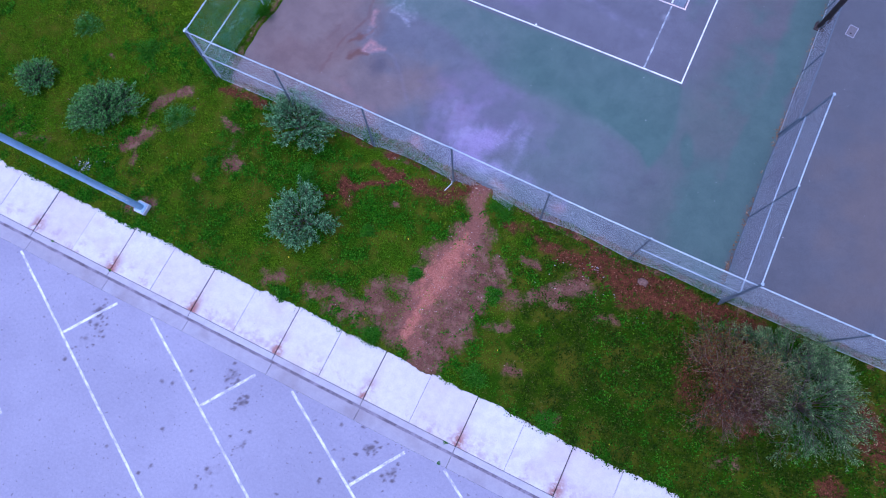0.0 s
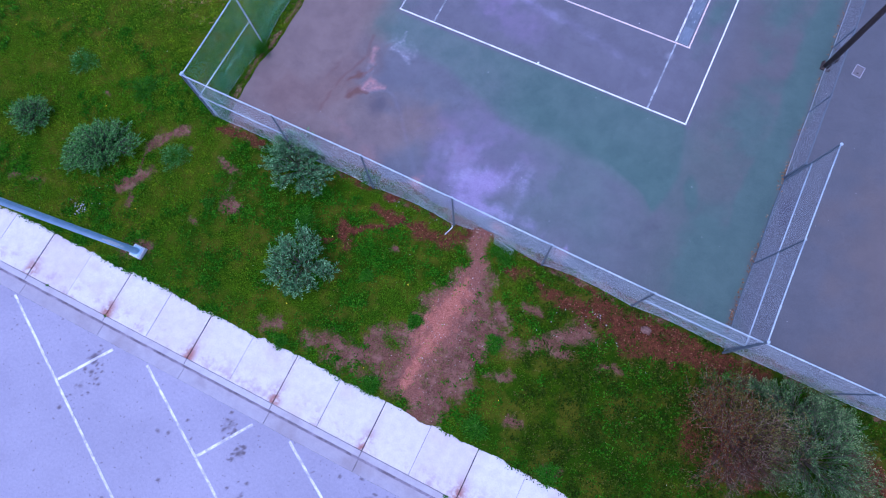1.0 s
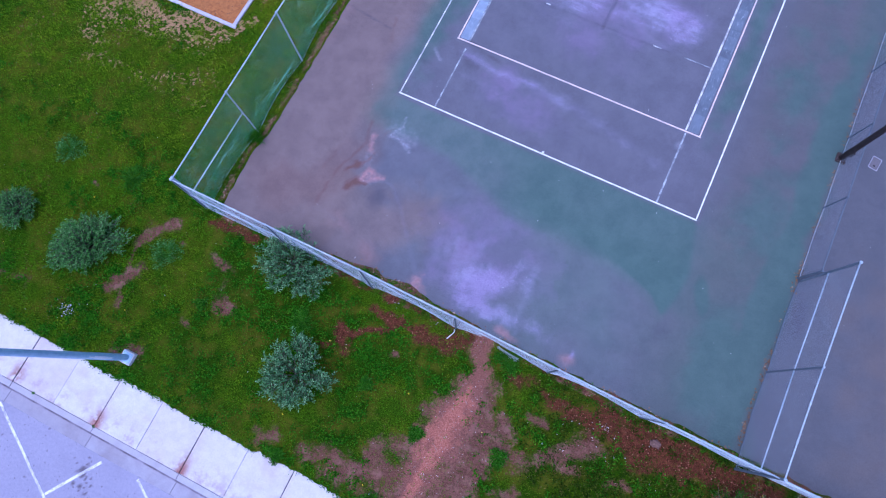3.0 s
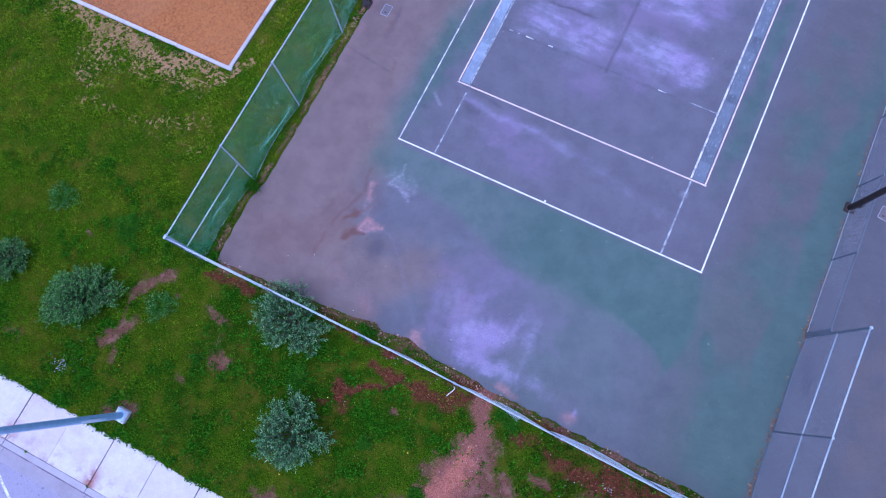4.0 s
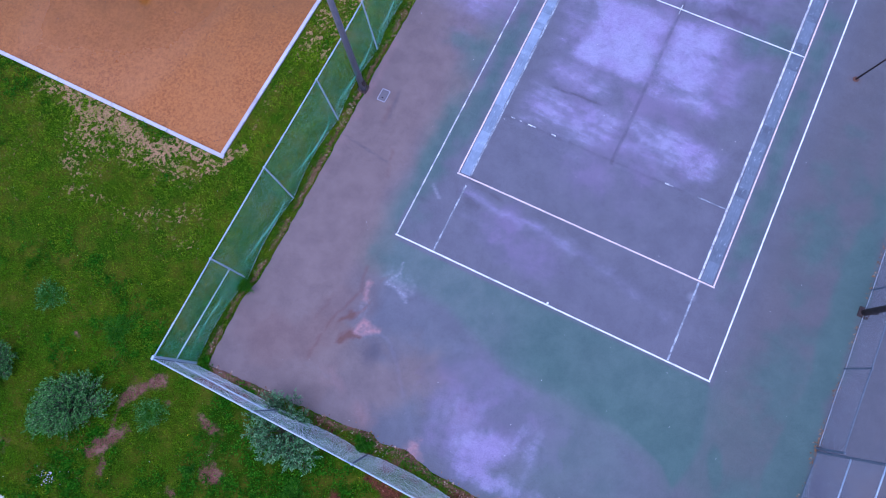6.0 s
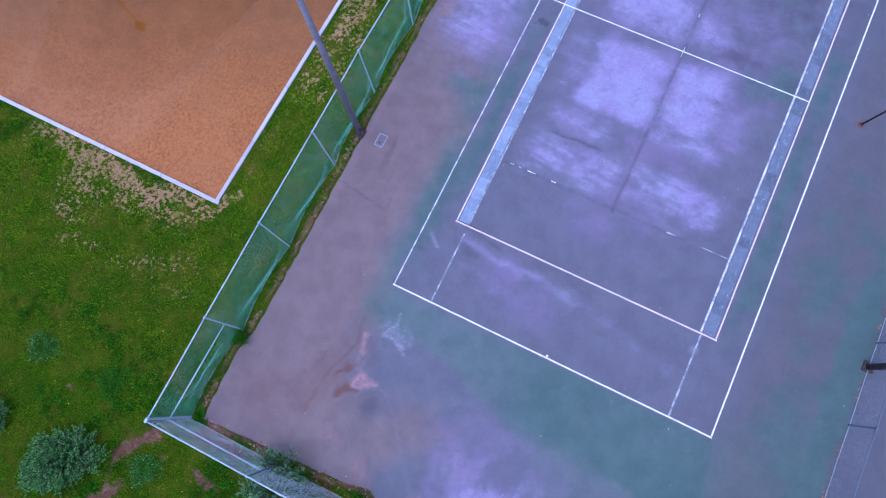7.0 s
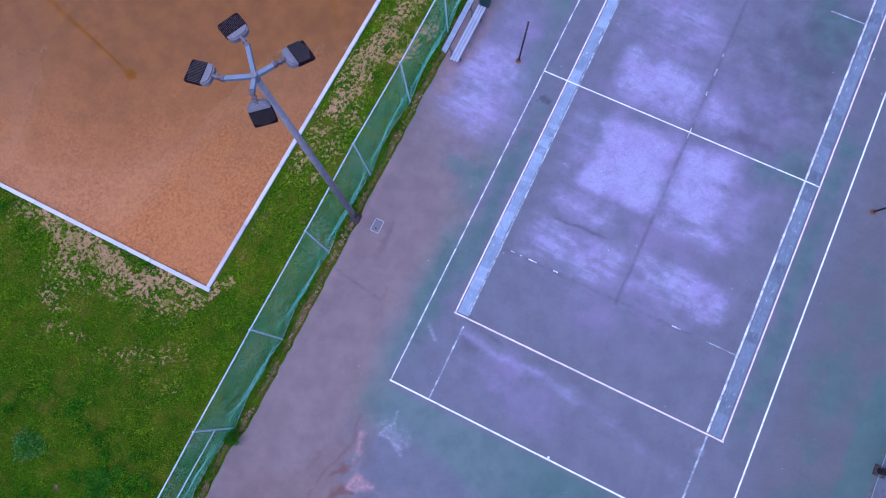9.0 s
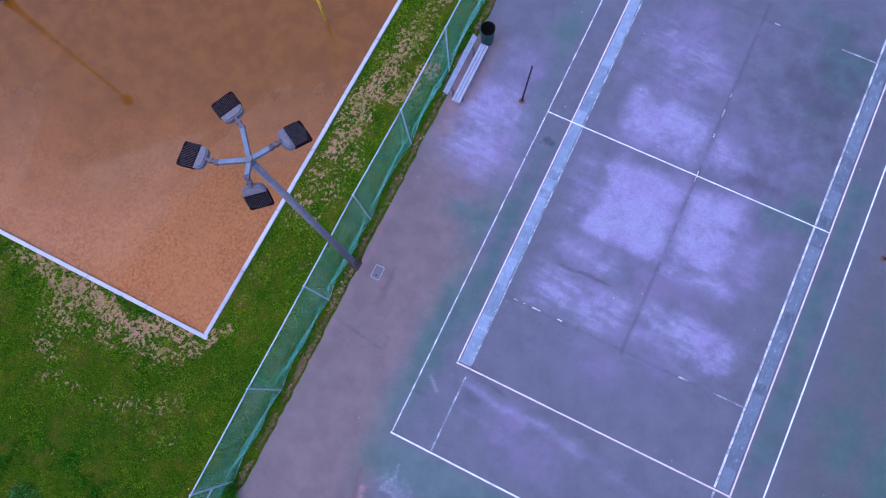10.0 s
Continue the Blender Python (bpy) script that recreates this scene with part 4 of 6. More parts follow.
def crack_at(x, y):
    wob = 0.05 * (fbm(x, y, 0.6, 79) - 0.5)
    centre = np.exp(-(((x - 5.49 + wob) / 0.042) ** 2)) * (y > 5.3) * (y < 19) * smooth(0.30, 0.56, fbm(x, y, 0.9, 81) + 0.05)
    service = np.exp(-(((y - 5.46 + wob) / 0.05) ** 2)) * (x > 1.5) * (x < 8.0)
    service2 = np.exp(-(((y - 18.3 + wob) / 0.05) ** 2)) * (x > 1.5) * (x < 8.0)
    seam_y = 7.16 + 0.03 * (x - 2.6) + 0.16 * (fbm(x, x * 0 + 2.0, 0.5, 82) - 0.5)
    seam = np.exp(-(((y - seam_y) / 0.05) ** 2)) * smooth(2.3, 2.7, x) * smooth(4.7, 4.1, x) * smooth(0.3, 0.5, fbm(x, y, 0.5, 84))
    return np.clip(0.75 * centre + 0.4 * service + 0.3 * service2 + 0.9 * seam, 0, 1)


court = new("court_paving", grid_mesh("court_paving", np.concatenate([np.arange(-3.9, 14.6, 0.06), np.arange(14.7, 21.05, 0.15), [26, 34, 44.5]]), np.concatenate([np.arange(-6.65, 17.0, 0.06), np.arange(17.1, 22.05, 0.15), [27, 33, 40.5]]), lambda x, y: 0.004 * (fbm(x, y, 2.5, 83) - 0.5), None,
            {"green": green_at, "moss": moss_at, "film": film_at, "worn": worn_at, "tint": tint_at, "clay": clay_at, "rust": rust_at, "damp": damp_at, "east": east_at, "chalk": chalk_at, "crack": crack_at}, M_COURT))
tagged(court, "worn purple and green painted hard court with mud stains", "court", kind="structure")


# painted lines of the court
def stripe(name, a, b, width, material, label, z=0.010):
    a, b = Vector(a), Vector(b)
    way = (b - a).normalized()
    side = Vector((-way.y, way.x)) * width / 2
    n = max(2, int((b - a).length / 0.25))
    bm = bmesh.new()
    rows = []
    for k in range(n + 1):
        p = a + (b - a) * k / n
        j = 0.10 * width * (noise.noise(Vector((p.x * 3, p.y * 3, 1.0))))
        rows.append([bm.verts.new((p.x + s * side.x + j * side.x / (width / 2), p.y + s * side.y + j * side.y / (width / 2), zz)) for s, zz in ((-1, z), (1, z))])
    for lo, hi in zip(rows, rows[1:]):
        f = bm.faces.new((lo[0], hi[0], hi[1], lo[1]))
    bmesh.ops.recalc_face_normals(bm, faces=bm.faces)
    ret = bmesh.ops.extrude_face_region(bm, geom=bm.faces[:])
    bmesh.ops.translate(bm, verts=[v for v in ret["geom"] if isinstance(v, bmesh.types.BMVert)], vec=(0, 0, -0.008))
    bmesh.ops.recalc_face_normals(bm, faces=bm.faces)
    return tagged(new(name, mesh_from(name, bm, material)), label, "painted line", "painted lines of the court", "structure")


def overpainted_band(x, width, material, label, seed):
    """A band of cover paint, rolled on in lengths that overlap."""
    rng = random.Random(seed)
    ob = thing("overpainted_band", (x, 2.90, 0.0), label, "painted band", "painted lines of the court", "structure")
    y = 0.0
    while y < 18.0:
        long = min(rng.choice((0.25, 0.4, 0.55, 0.8, 1.1)) * rng.uniform(0.8, 1.2), 18.0 - y)
        shift = rng.uniform(-0.015, 0.015)
        bm = box(shift - width / 2, y + 0.003, -0.003, shift + width / 2, y + long - 0.003, 0.007 + rng.uniform(-0.0008, 0.0008))
        part("cover_coat", bm, material, ob)
        y += max(long, 0.05)


def band_material(name, low, high, edge, streaks):
    """Cover paint: each length its own tone, brush streaks along it and pale rubbed flecks."""
    n = Nodes(name)
    tone = n.ramp(n.object_random(), 0.1, 0.9)
    grain = n.noise(9.0, 5, 0.7, (2.6, 0.35, 1.0))
    cloud = n.noise(2.2, 4, 0.6)
    f = n.math("ADD", n.math("MULTIPLY", tone, 0.48), n.math("MULTIPLY", n.ramp(n.math("ADD", n.math("MULTIPLY", grain, 0.5), n.math("MULTIPLY", cloud, 0.5)), 0.36, 0.64), 0.52))
    c = n.mix(f, low, high)
    c = n.mix(n.math("MULTIPLY", n.ramp(n.noise(5.0, 6, 0.8, (2.2, 0.8, 1.0)), 0.56, 0.66), streaks), c, edge)
    c = n.mix(n.math("MULTIPLY", n.ramp(n.noise(26, 4, 0.7), 0.55, 0.7), 0.3), c, low)
    return n.finish(c, 0.75, 0, n.noise(60, 3), 0.15, 0.002)


def court_lines():
    white, faded, rose = "white painted court line on worn paving", "faded and broken white court line", "rose-white painted line of the smaller court"
    W, L, IN = 10.97, 23.77, 1.385
    stripe("baseline", (0.0, 0.0), (W + 0.03, 0.0), 0.052, M_LINE, white)
    stripe("centre_mark", (5.485, 0.03), (5.485, 0.10), 0.07, M_LINE, white)
    stripe("sideline", (0.03, 0.02), (0.09, L), 0.042, M_LINE_WORN, white)
    stripe("sideline", (W, 0.04), (W, L), 0.048, M_LINE, white)
    stripe("singles_line", (IN, 0.04), (IN, 2.55), 0.055, M_FADED, faded)
    stripe("singles_line", (W - IN, 0.04), (W - IN, 2.78), 0.06, M_FADED, faded)
    stripe("singles_line", (W - IN - 0.03, 2.90), (W - IN - 0.03, 20.9), 0.065, M_LINE_WORN, white, 0.012)
    stripe("singles_line", (IN - 0.01, 2.90), (IN - 0.01, 20.9), 0.06, M_FADED, faded, 0.012)
    overpainted_band(1.165, 0.34, band_material("pale_cover_paint", (0.15, 0.19, 0.26), (0.285, 0.35, 0.47), (0.58, 0.65, 0.75), 0.55), "pale blue overpainted band beside a sideline", 11)
    overpainted_band(9.80, 0.36, band_material("grey_cover_paint", (0.085, 0.102, 0.140), (0.165, 0.200, 0.265), (0.50, 0.58, 0.68), 0.50), "patchy blue-grey overpainted band beside a sideline", 12)
    stripe("inner_baseline", (0.92, 2.84), (10.10, 2.84), 0.052, M_PINK, rose, 0.013)
    stripe("inner_sideline", (0.95, 2.88), (0.95, 20.93), 0.048, M_PINK, rose, 0.013)
    stripe("inner_sideline", (10.06, 2.88), (10.06, 20.93), 0.048, M_PINK, rose, 0.013)
    stripe("centre_line", (0.06, 11.885), (10.06, 11.885), 0.04, M_LINE, white, 0.016)
    stripe("centre_line_cross", (5.485, 11.66), (5.485, 12.06), 0.034, M_LINE_WORN, white, 0.019)
    for a, b in ((1.72, 1.86), (2.05, 2.12), (2.36, 2.66), (3.24, 3.40), (7.38, 7.68), (8.52, 9.52)):
        stripe("service_line", (a, 5.485), (b, 5.485), 0.038, M_FADED if b > 9 else M_LINE_WORN, faded)
    for a, b in ((8.3, 9.5), (5.9, 6.1)):
        stripe("service_line", (a, 18.285), (b, 18.285), 0.05, M_FADED, faded)
    for a, b in ((14.2, 14.5), (15.0, 15.15), (13.4, 13.55)):
        stripe("centre_service_line", (5.485, a), (5.485, b), 0.045, M_FADED, faded)


court_lines()

# flooded sand pit

def wash_at(x, y):
    """How far the sand has dried, from the drowned north-west to the pale south-east."""
    return np.clip(smooth(11.5, -2.0, y - 0.45 * (x + 8.5) + 2.4 * (fbm(x, y, 3.4, 93) - 0.5)), 0, 1)


def shore_at(x, y):
    """Open water only in the middle of the pit, wet sand round it."""
    return np.clip(wash_at(x, y) + 0.5 * (smooth(-11.2, -9.2, x) + smooth(-15.6, -17.2, x)), 0, 1)


pit_floor = new("sand_pit", grid_mesh("sand_pit", np.arange(PIT_WEST, PIT_EAST + 0.12, 0.12), np.arange(PIT_SOUTH - 0.05, PIT_NORTH + 0.12, 0.12),
                lambda x, y: PIT_LEVEL + 0.14 * np.clip(shore_at(x, y) - 0.45, 0, 1) * (0.2 + fbm(x, y, 0.42, 91, 3)), lambda x, y: x < pit_east(y) + 0.10, {"shore": shore_at, "wash": wash_at}, M_PIT))
tagged(pit_floor, "sand pit flooded with shallow muddy brown water", "sand pit", kind="structure")


def pit_border():
    """Concrete edging of the pit, in cast lengths."""
    edging = thing("pit_edging", (0, 0, 0), "pale concrete edging round the sand pit", "edging", kind="structure")
    w, top, step = 0.14, -0.285, 2.4
    slant = math.degrees(math.atan(0.0229))
    lengths = [(float(pit_east(PIT_SOUTH + k * step)), PIT_SOUTH + k * step, 90 - slant) for k in range(7)] + [(PIT_WEST - w, PIT_SOUTH + k * step, 90) for k in range(7)]
    me = mesh_from("edging_stone", box(0, 0, -0.45, step - 0.012, w, 0, bevel=0.014), M_BORDER)
    for x, y, turn in lengths:
        ob = part("edging_stone", me, M_BORDER, edging)
        ob.matrix_basis = pose(x + w, y, top, 0, 0, turn)
    for side in (PIT_SOUTH - w, PIT_NORTH):
        for k in range(8):
            if -6.84 - (k + 1) * step < PIT_WEST - w - 1.2:
                continue
            ob = part("edging_stone", me, M_BORDER, edging)
            ob.matrix_basis = pose((-6.84 if side < 5 else -6.46) - (k + 1) * step + 0.006, side, top + 0.002, 0, 0, 0)


pit_border()


# car park, kerb and pavement
OIL_RNG = random.Random(5)
OIL = []
for ox, oy, spread, count, bold in ((-3.0, -15.45, 0.28, 14, 1.0), (-2.6, -16.0, 0.3, 12, 0.8), (-2.9, -16.5, 0.3, 6, 0.6), (2.0, -15.35, 0.3, 14, 1.0), (2.7, -15.95, 0.28, 12, 0.9), (3.3, -17.0, 0.3, 8, 0.7), (2.9, -18.1, 0.35, 10, 0.7), (6.9, -15.35, 0.34, 14, 1.0), (7.7, -15.8, 0.26, 14, 0.9), (-8.1, -15.6, 0.4, 12, 0.9), (0.3, -17.4, 1.2, 12, 0.7), (-5.5, -18.0, 2.0, 12, 0.7), (5.6, -16.4, 1.2, 10, 0.6)):
    for k in range(count):
        size = OIL_RNG.uniform(0.025, 0.085)
        OIL.append((OIL_RNG.gauss(ox, spread * 0.6), OIL_RNG.gauss(oy, spread), size, size * OIL_RNG.uniform(0.6, 1.0), OIL_RNG.uniform(0, 180), bold * OIL_RNG.uniform(0.7, 1.1)))
    if spread < 0.5:
        OIL.append((ox, oy, spread, spread * 0.7, 60, 0.40 * bold))
lot = new("car_park", grid_mesh("car_park", np.concatenate([[-60, -30], np.arange(-12, 13.01, 0.05), [30, 60]]), np.concatenate([[-60, -35], np.arange(-22.4, -14.93, 0.05), [GUTTER_EDGE]]), lambda x, y: 0.0, None,
          {"oil": lambda x, y: spots(x, y, OIL, 0.3, 0.12, 97, 0.25, 3, 0.03)}, M_LOT))
tagged(lot, "pale weathered car park paving with dark oil spots", "car park", kind="structure")


def parking_lines():
    label = "chipped white parking bay line"
    way = Vector((0.864, -0.503))
    tick = Vector((0.565, 0.825))
    for k in range(-2, 4):
        start = Vector((-1.30 + 5.21 * k, -14.97))
        bm_len = 9.05 if k == -2 else 9.7
        ob = stripe("bay_line", start, start + way * bm_len, 0.076, M_STALL, label, 0.008)
        ob["group"] = "bay lines of the car park"
        t0 = start + way * 3.30
        ob = stripe("bay_tick", t0 + tick * 0.06, t0 + tick * 1.93, 0.086, M_STALL, label, 0.0085)
        ob["group"] = "bay ticks of the car park"


parking_lines()


def pavement():
    walk_ob = thing("pavement", (0, 0, 0), "pale concrete pavement slabs with dark open joints", "pavement", kind="structure")
    part("joint_bed", box(-62, KERB_FACE + 0.03, -0.2, 62, WALK_NORTH + 0.14, 0.145), M_DARK, walk_ob)
    slab = box(0, KERB_BACK + 0.006, 0.05, SLAB - 0.020, WALK_NORTH + 0.16, 0.2, bevel=0.008)
    for v in slab.verts:
        if v.co.z > 0.1:
            v.co.z -= 0.018 * (WALK_NORTH - v.co.y) / 1.55
    me = mesh_from("slab", slab, M_WALK)
    first = -0.188 - 2 * SLAB * 6
    for k in range(30):
        ob = part("slab", me, M_WALK, walk_ob)
        x = first + k * SLAB + (0.012 if k % 2 == 0 else 0.002)
        ob.matrix_basis = pose(x, 0, 0.003 * math.sin(k * 2.3), 0.05 * math.sin(k * 1.7), 0.05 * math.cos(k * 2.9), 0)
    rest = bmesh.new()
    add_box(rest, -61, KERB_BACK + 0.006, 0.05, first - 0.01, WALK_NORTH + 0.16, 0.19)
    add_box(rest, first + 30 * SLAB + 0.01, KERB_BACK + 0.006, 0.05, 61, WALK_NORTH + 0.16, 0.19)
    part("slab_run", rest, M_WALK, walk_ob)

    kerb = thing("kerb", (0, 0, 0), "stained concrete kerb along the car park", "kerb", kind="structure")
    stone = mesh_from("kerb_stone", box(0, KERB_FACE, -0.2, 2 * SLAB - 0.012, KERB_BACK - 0.006, 0.172, bevel=0.022), M_KERB)
    gutter_stone = box(0, GUTTER_EDGE + 0.004, -0.2, 2 * SLAB - 0.012, KERB_FACE - 0.003, 0.012, bevel=0.006)
    for v in gutter_stone.verts:
        if v.co.z > 0 and v.co.y > (GUTTER_EDGE + KERB_FACE) / 2:
            v.co.z -= 0.03
    gutter_me = mesh_from("gutter_stone", gutter_stone, M_GUTTER)
    gutter = thing("gutter", (0, 0, 0), "concrete gutter with a dark strip of dirt and painted shade", "gutter", kind="structure")
    # dark strip: the kerb's shade on the gutter, painted together with its dirt
    part("kerb_shade_strip", box(-61, KERB_FACE - 0.095, -0.08, 61, KERB_FACE - 0.004, 0.0), M_SILT_SHADE, gutter, "dark strip along the kerb, silty dirt and painted shade")
    for k in range(-8, 24):
        x = first + (k * 2) * SLAB
        ob = part("kerb_stone", stone, M_KERB, kerb)
        ob.matrix_basis = pose(x + 0.006, 0, 0)
        ob = part("gutter_stone", gutter_me, M_GUTTER, gutter)
        ob.matrix_basis = pose(x + 0.006, 0, 0)


pavement()


# ---------- fences ----------
def sweep(points, r, sides=8):
    """A bent tube through the points."""
    bm = bmesh.new()
    pts = [Vector(p) for p in points]
    rings = []
    for k, p in enumerate(pts):
        way = (pts[min(k + 1, len(pts) - 1)] - pts[max(k - 1, 0)]).normalized()
        q = way.to_track_quat("Z", "Y")
        rings.append([bm.verts.new(p + q @ Vector((r * math.cos(2 * math.pi * s / sides), r * math.sin(2 * math.pi * s / sides), 0))) for s in range(sides)])
    for lo, hi in zip(rings, rings[1:]):
        for s in range(sides):
            bm.faces.new((lo[s], lo[(s + 1) % sides], hi[(s + 1) % sides], hi[s]))
    bm.faces.new(rings[0][::-1])
    bm.faces.new(rings[-1])
    return bm


def wires(a, b, z0, z1, sag, pitch=0.042, r=0.0012, bits=6, hole=None):
    """Woven wire of one bay: two families of slanting wires, pushed sideways by sag(along, up), left out inside hole(along, up)."""
    a, b = np.array(a, float), np.array(b, float)
    length, tall = np.linalg.norm(b - a), z1 - z0
    way = (b - a) / length
    side = np.array([-way[1], way[0]])
    verts, faces = [], []
    for lean in (1, -1):
        for k in range(int((length + tall) / pitch) + 1):
            s = k * pitch - (tall if lean > 0 else 0)
            u0, u1 = (max(0, -s), min(tall, length - s)) if lean > 0 else (max(0, s - length), min(tall, s))
            if u1 - u0 < 0.03:
                continue
            up = np.linspace(u0, u1, bits + 1)
            along = s + lean * up
            off = sag(along / length, up / tall)
            ok = np.ones(bits, bool)
            if hole is not None:
                mid_a, mid_u = (along[1:] + along[:-1]) / 2, (up[1:] + up[:-1]) / 2
                ok = ~hole(mid_a / length, mid_u / tall)
            p = np.stack([a[0] + way[0] * along + side[0] * off, a[1] + way[1] * along + side[1] * off, z0 + up], -1)
            base = sum(len(v) for v in verts)
            ring = np.concatenate([p + np.array([side[0], side[1], 0]) * r, p - np.array([side[0] * 0.6, side[1] * 0.6, 0]) * r + np.array([way[0], way[1], 0]) * r, p - np.array([side[0] * 0.6, side[1] * 0.6, 0]) * r - np.array([way[0], way[1], 0]) * r])
            verts.append(ring)
            n = bits + 1
            for i in range(bits):
                if ok[i]:
                    for q in range(3):
                        w = (q + 1) % 3
                        faces.append((base + q * n + i, base + q * n + i + 1, base + w * n + i + 1, base + w * n + i))
    return np.concatenate(verts), faces


def fence(name, stops, top, label, braced, sag, group="fences round the court", hole=None, rail_material=None, post_material=None, low=0.04, post_tops=None, wire=None, gauge=0.00095, lean=0.0, tilt=None, foot=(M_WIRE, 0.005)):
    """A chain-link fence through the given posts. braced: bays that carry a middle rail. tilt: how far each post leans sideways at its top."""
    ob = thing(name, (*stops[0], 0.0), label, "fence", group)
    ob.matrix_basis = pose(*stops[0], 0.0, 0, lean, 0)
    wire = wire or M_WIRE
    origin = np.array(stops[0])
    local = [np.array(s) - origin for s in stops]
    rail_m, post_m = rail_material or M_GALV, post_material or M_POST
    tilt = tilt or [0.0] * len(local)
    run = local[-1] - local[0]
    aside = np.array([-run[1], run[0]]) / np.linalg.norm(run)
    for n, p in enumerate(local):
        tall = post_tops[n] if post_tops else top
        head = p + aside * tilt[n]
        r = 0.038 if n in (0, len(local) - 1) else 0.028
        post = part("post", tube((p[0], p[1], -0.1), (head[0], head[1], tall + 0.02), r, sides=8), post_m, ob)
        cap = bmesh.new()
        bmesh.ops.create_uvsphere(cap, u_segments=8, v_segments=5, radius=r * 1.35, matrix=Matrix.Translation((head[0], head[1], tall + 0.03)) @ Matrix.Diagonal((1, 1, 0.7, 1)))
        part("post_cap", cap, post_m if top < 2 else M_GALV, post)
    for n, (p, q) in enumerate(zip(local, local[1:])):
        w = (q - p) / np.linalg.norm(q - p)
        hp, hq = p + aside * tilt[n], q + aside * tilt[n + 1]
        rail = part("top_rail", sweep([(*(hp + (hq - hp) * k / 6), top - 0.014 * math.sin(math.pi * k / 6)) for k in range(7)], 0.021), rail_m, ob, flat=False)
        for t in (0.33, 0.67):
            c = hp + (hq - hp) * t
            part("rail_sleeve", tube((*(c - w * 0.05), top - 0.012), (*(c + w * 0.05), top - 0.012), 0.027, sides=8), rail_m, rail)
        if n in braced:
            part("middle_rail", tube((*((p + hp) / 2), top * 0.53), (*((q + hq) / 2), top * 0.53), 0.021, sides=8), rail_m, ob, flat=False)
        hang = sag(n)
        v, f = wires(p, q, low, top - 0.02, lambda u, up: hang(u, up) + (tilt[n] + (tilt[n + 1] - tilt[n]) * u) * up, r=gauge, hole=hole(n) if hole else None)
        part("chain_link_mesh", soup("chain_link_mesh", v, f, wire), wire, ob)
        c0, c1 = (*p, low + 0.02), (*q, low + 0.02)
        if not (hole and hole(n)):
            s = sag(n)
            pts = []
            side = np.array([-w[1], w[0]])
            for k in range(9):
                g = p + (q - p) * k / 8 + side * float(s(np.array([k / 8]), np.array([0.0]))[0])
                pts.append((g[0], g[1], low + 0.02))
            part("tension_wire", sweep(pts, foot[1], 5), foot[0], ob)
    return ob


def belly(amount, seed, skew=1.0):
    """Mesh that bellies out towards its foot."""
    rng = random.Random(seed)
    shift, second = rng.uniform(0.3, 0.7), rng.uniform(0, 6.28)

    def f(u, v):
        return amount * np.sin(np.pi * np.clip(u, 0, 1) ** skew) * (1 - v) ** 1.4 * (0.85 + 0.3 * np.sin(second + 5 * u)) + 0.035 * np.sin(7 * u + 5 * v + second) * np.sin(np.pi * v) * np.sin(np.pi * u)
    return f


def slack(amount, seed):
    """Mesh that hangs in uneven folds below its middle, towards the court."""
    rng = random.Random(seed)
    fold, rise, wave = rng.uniform(0.24, 0.38), rng.uniform(-0.10, 0.16), rng.uniform(0, 6.28)

    def f(u, v):
        low = fold + rise * u + 0.05 * np.sin(4.0 * u + wave)
        bulge = smooth(low - 0.14, low + 0.10, v) * np.clip((1 - v) / 0.6, 0, 1)
        second = 0.10 * np.exp(-(((v - low - 0.24 + 0.12 * u) / 0.07) ** 2)) * np.sin(np.pi * np.clip(u * 1.3 - 0.15, 0, 1))
        ripple = 0.022 * np.sin(9 * u + 6 * v + seed) * np.sin(np.pi * v) + 0.012 * np.sin(23 * u - 11 * v + wave) * np.sin(np.pi * v)
        return -amount * np.sin(np.pi * np.clip(u, 0, 1)) ** 0.8 * bulge - second * amount / 0.26 + ripple + 0.13 * np.sin(np.pi * np.clip(u, 0, 1)) * (1 - v) ** 2
    return f


SOUTH_X = [-3.90, -0.66, 2.41, 5.42, 8.56, 11.62, 14.70, 17.75, 20.8, 23.9, 27.0]
SOUTH_BELLY = [0.03, 0.08, 0.15, 0.15, 0.13, 0.06, 0.03, 0.02, 0.02, 0.02]


def path_gap(n):
    if n != 3:
        return None
    return lambda u, v: (v < 0.36 * np.sin(np.pi * np.clip((u - 0.20) / 0.30, 0, 1)) + 0.02) & (u > 0.2) & (u < 0.5)


fence("fence", [(x, FENCE_SOUTH) for x in SOUTH_X], FENCE_TOP, "tall galvanised chain-link fence, its mesh bulging and torn", {0, 5}, lambda n: belly(SOUTH_BELLY[n], 10 + n, 0.5 if 1 < n < 5 else 1.0), hole=path_gap, tilt=[0, 0, 0, -0.04, -0.10, -0.15, -0.16, -0.16, -0.16, -0.16, -0.16])
fence("fence", [(FENCE_WEST + 0.08, FENCE_SOUTH + 0.06), (-3.72, -3.48), (-3.71, -0.38), (-3.70, 2.82), (-3.70, 5.82), (-3.68, 8.80), (-3.68, 11.82), (-3.68, 14.9), (-3.68, 17.9), (-3.68, 20.9)], FENCE_TOP, "tall galvanised chain-link fence between lawn and court", {0}, lambda n: slack((0.22, 0.30, 0.26, 0.33, 0.24, 0.30, 0.28, 0.26, 0.26)[n], 40 + n), post_material=M_GALV, wire=M_WIRE_GREEN, gauge=0.0009, tilt=[0.08, 0.19, 0.19, 0.16, 0.15, 0.09, 0.07, 0.07, 0.07, 0.07])
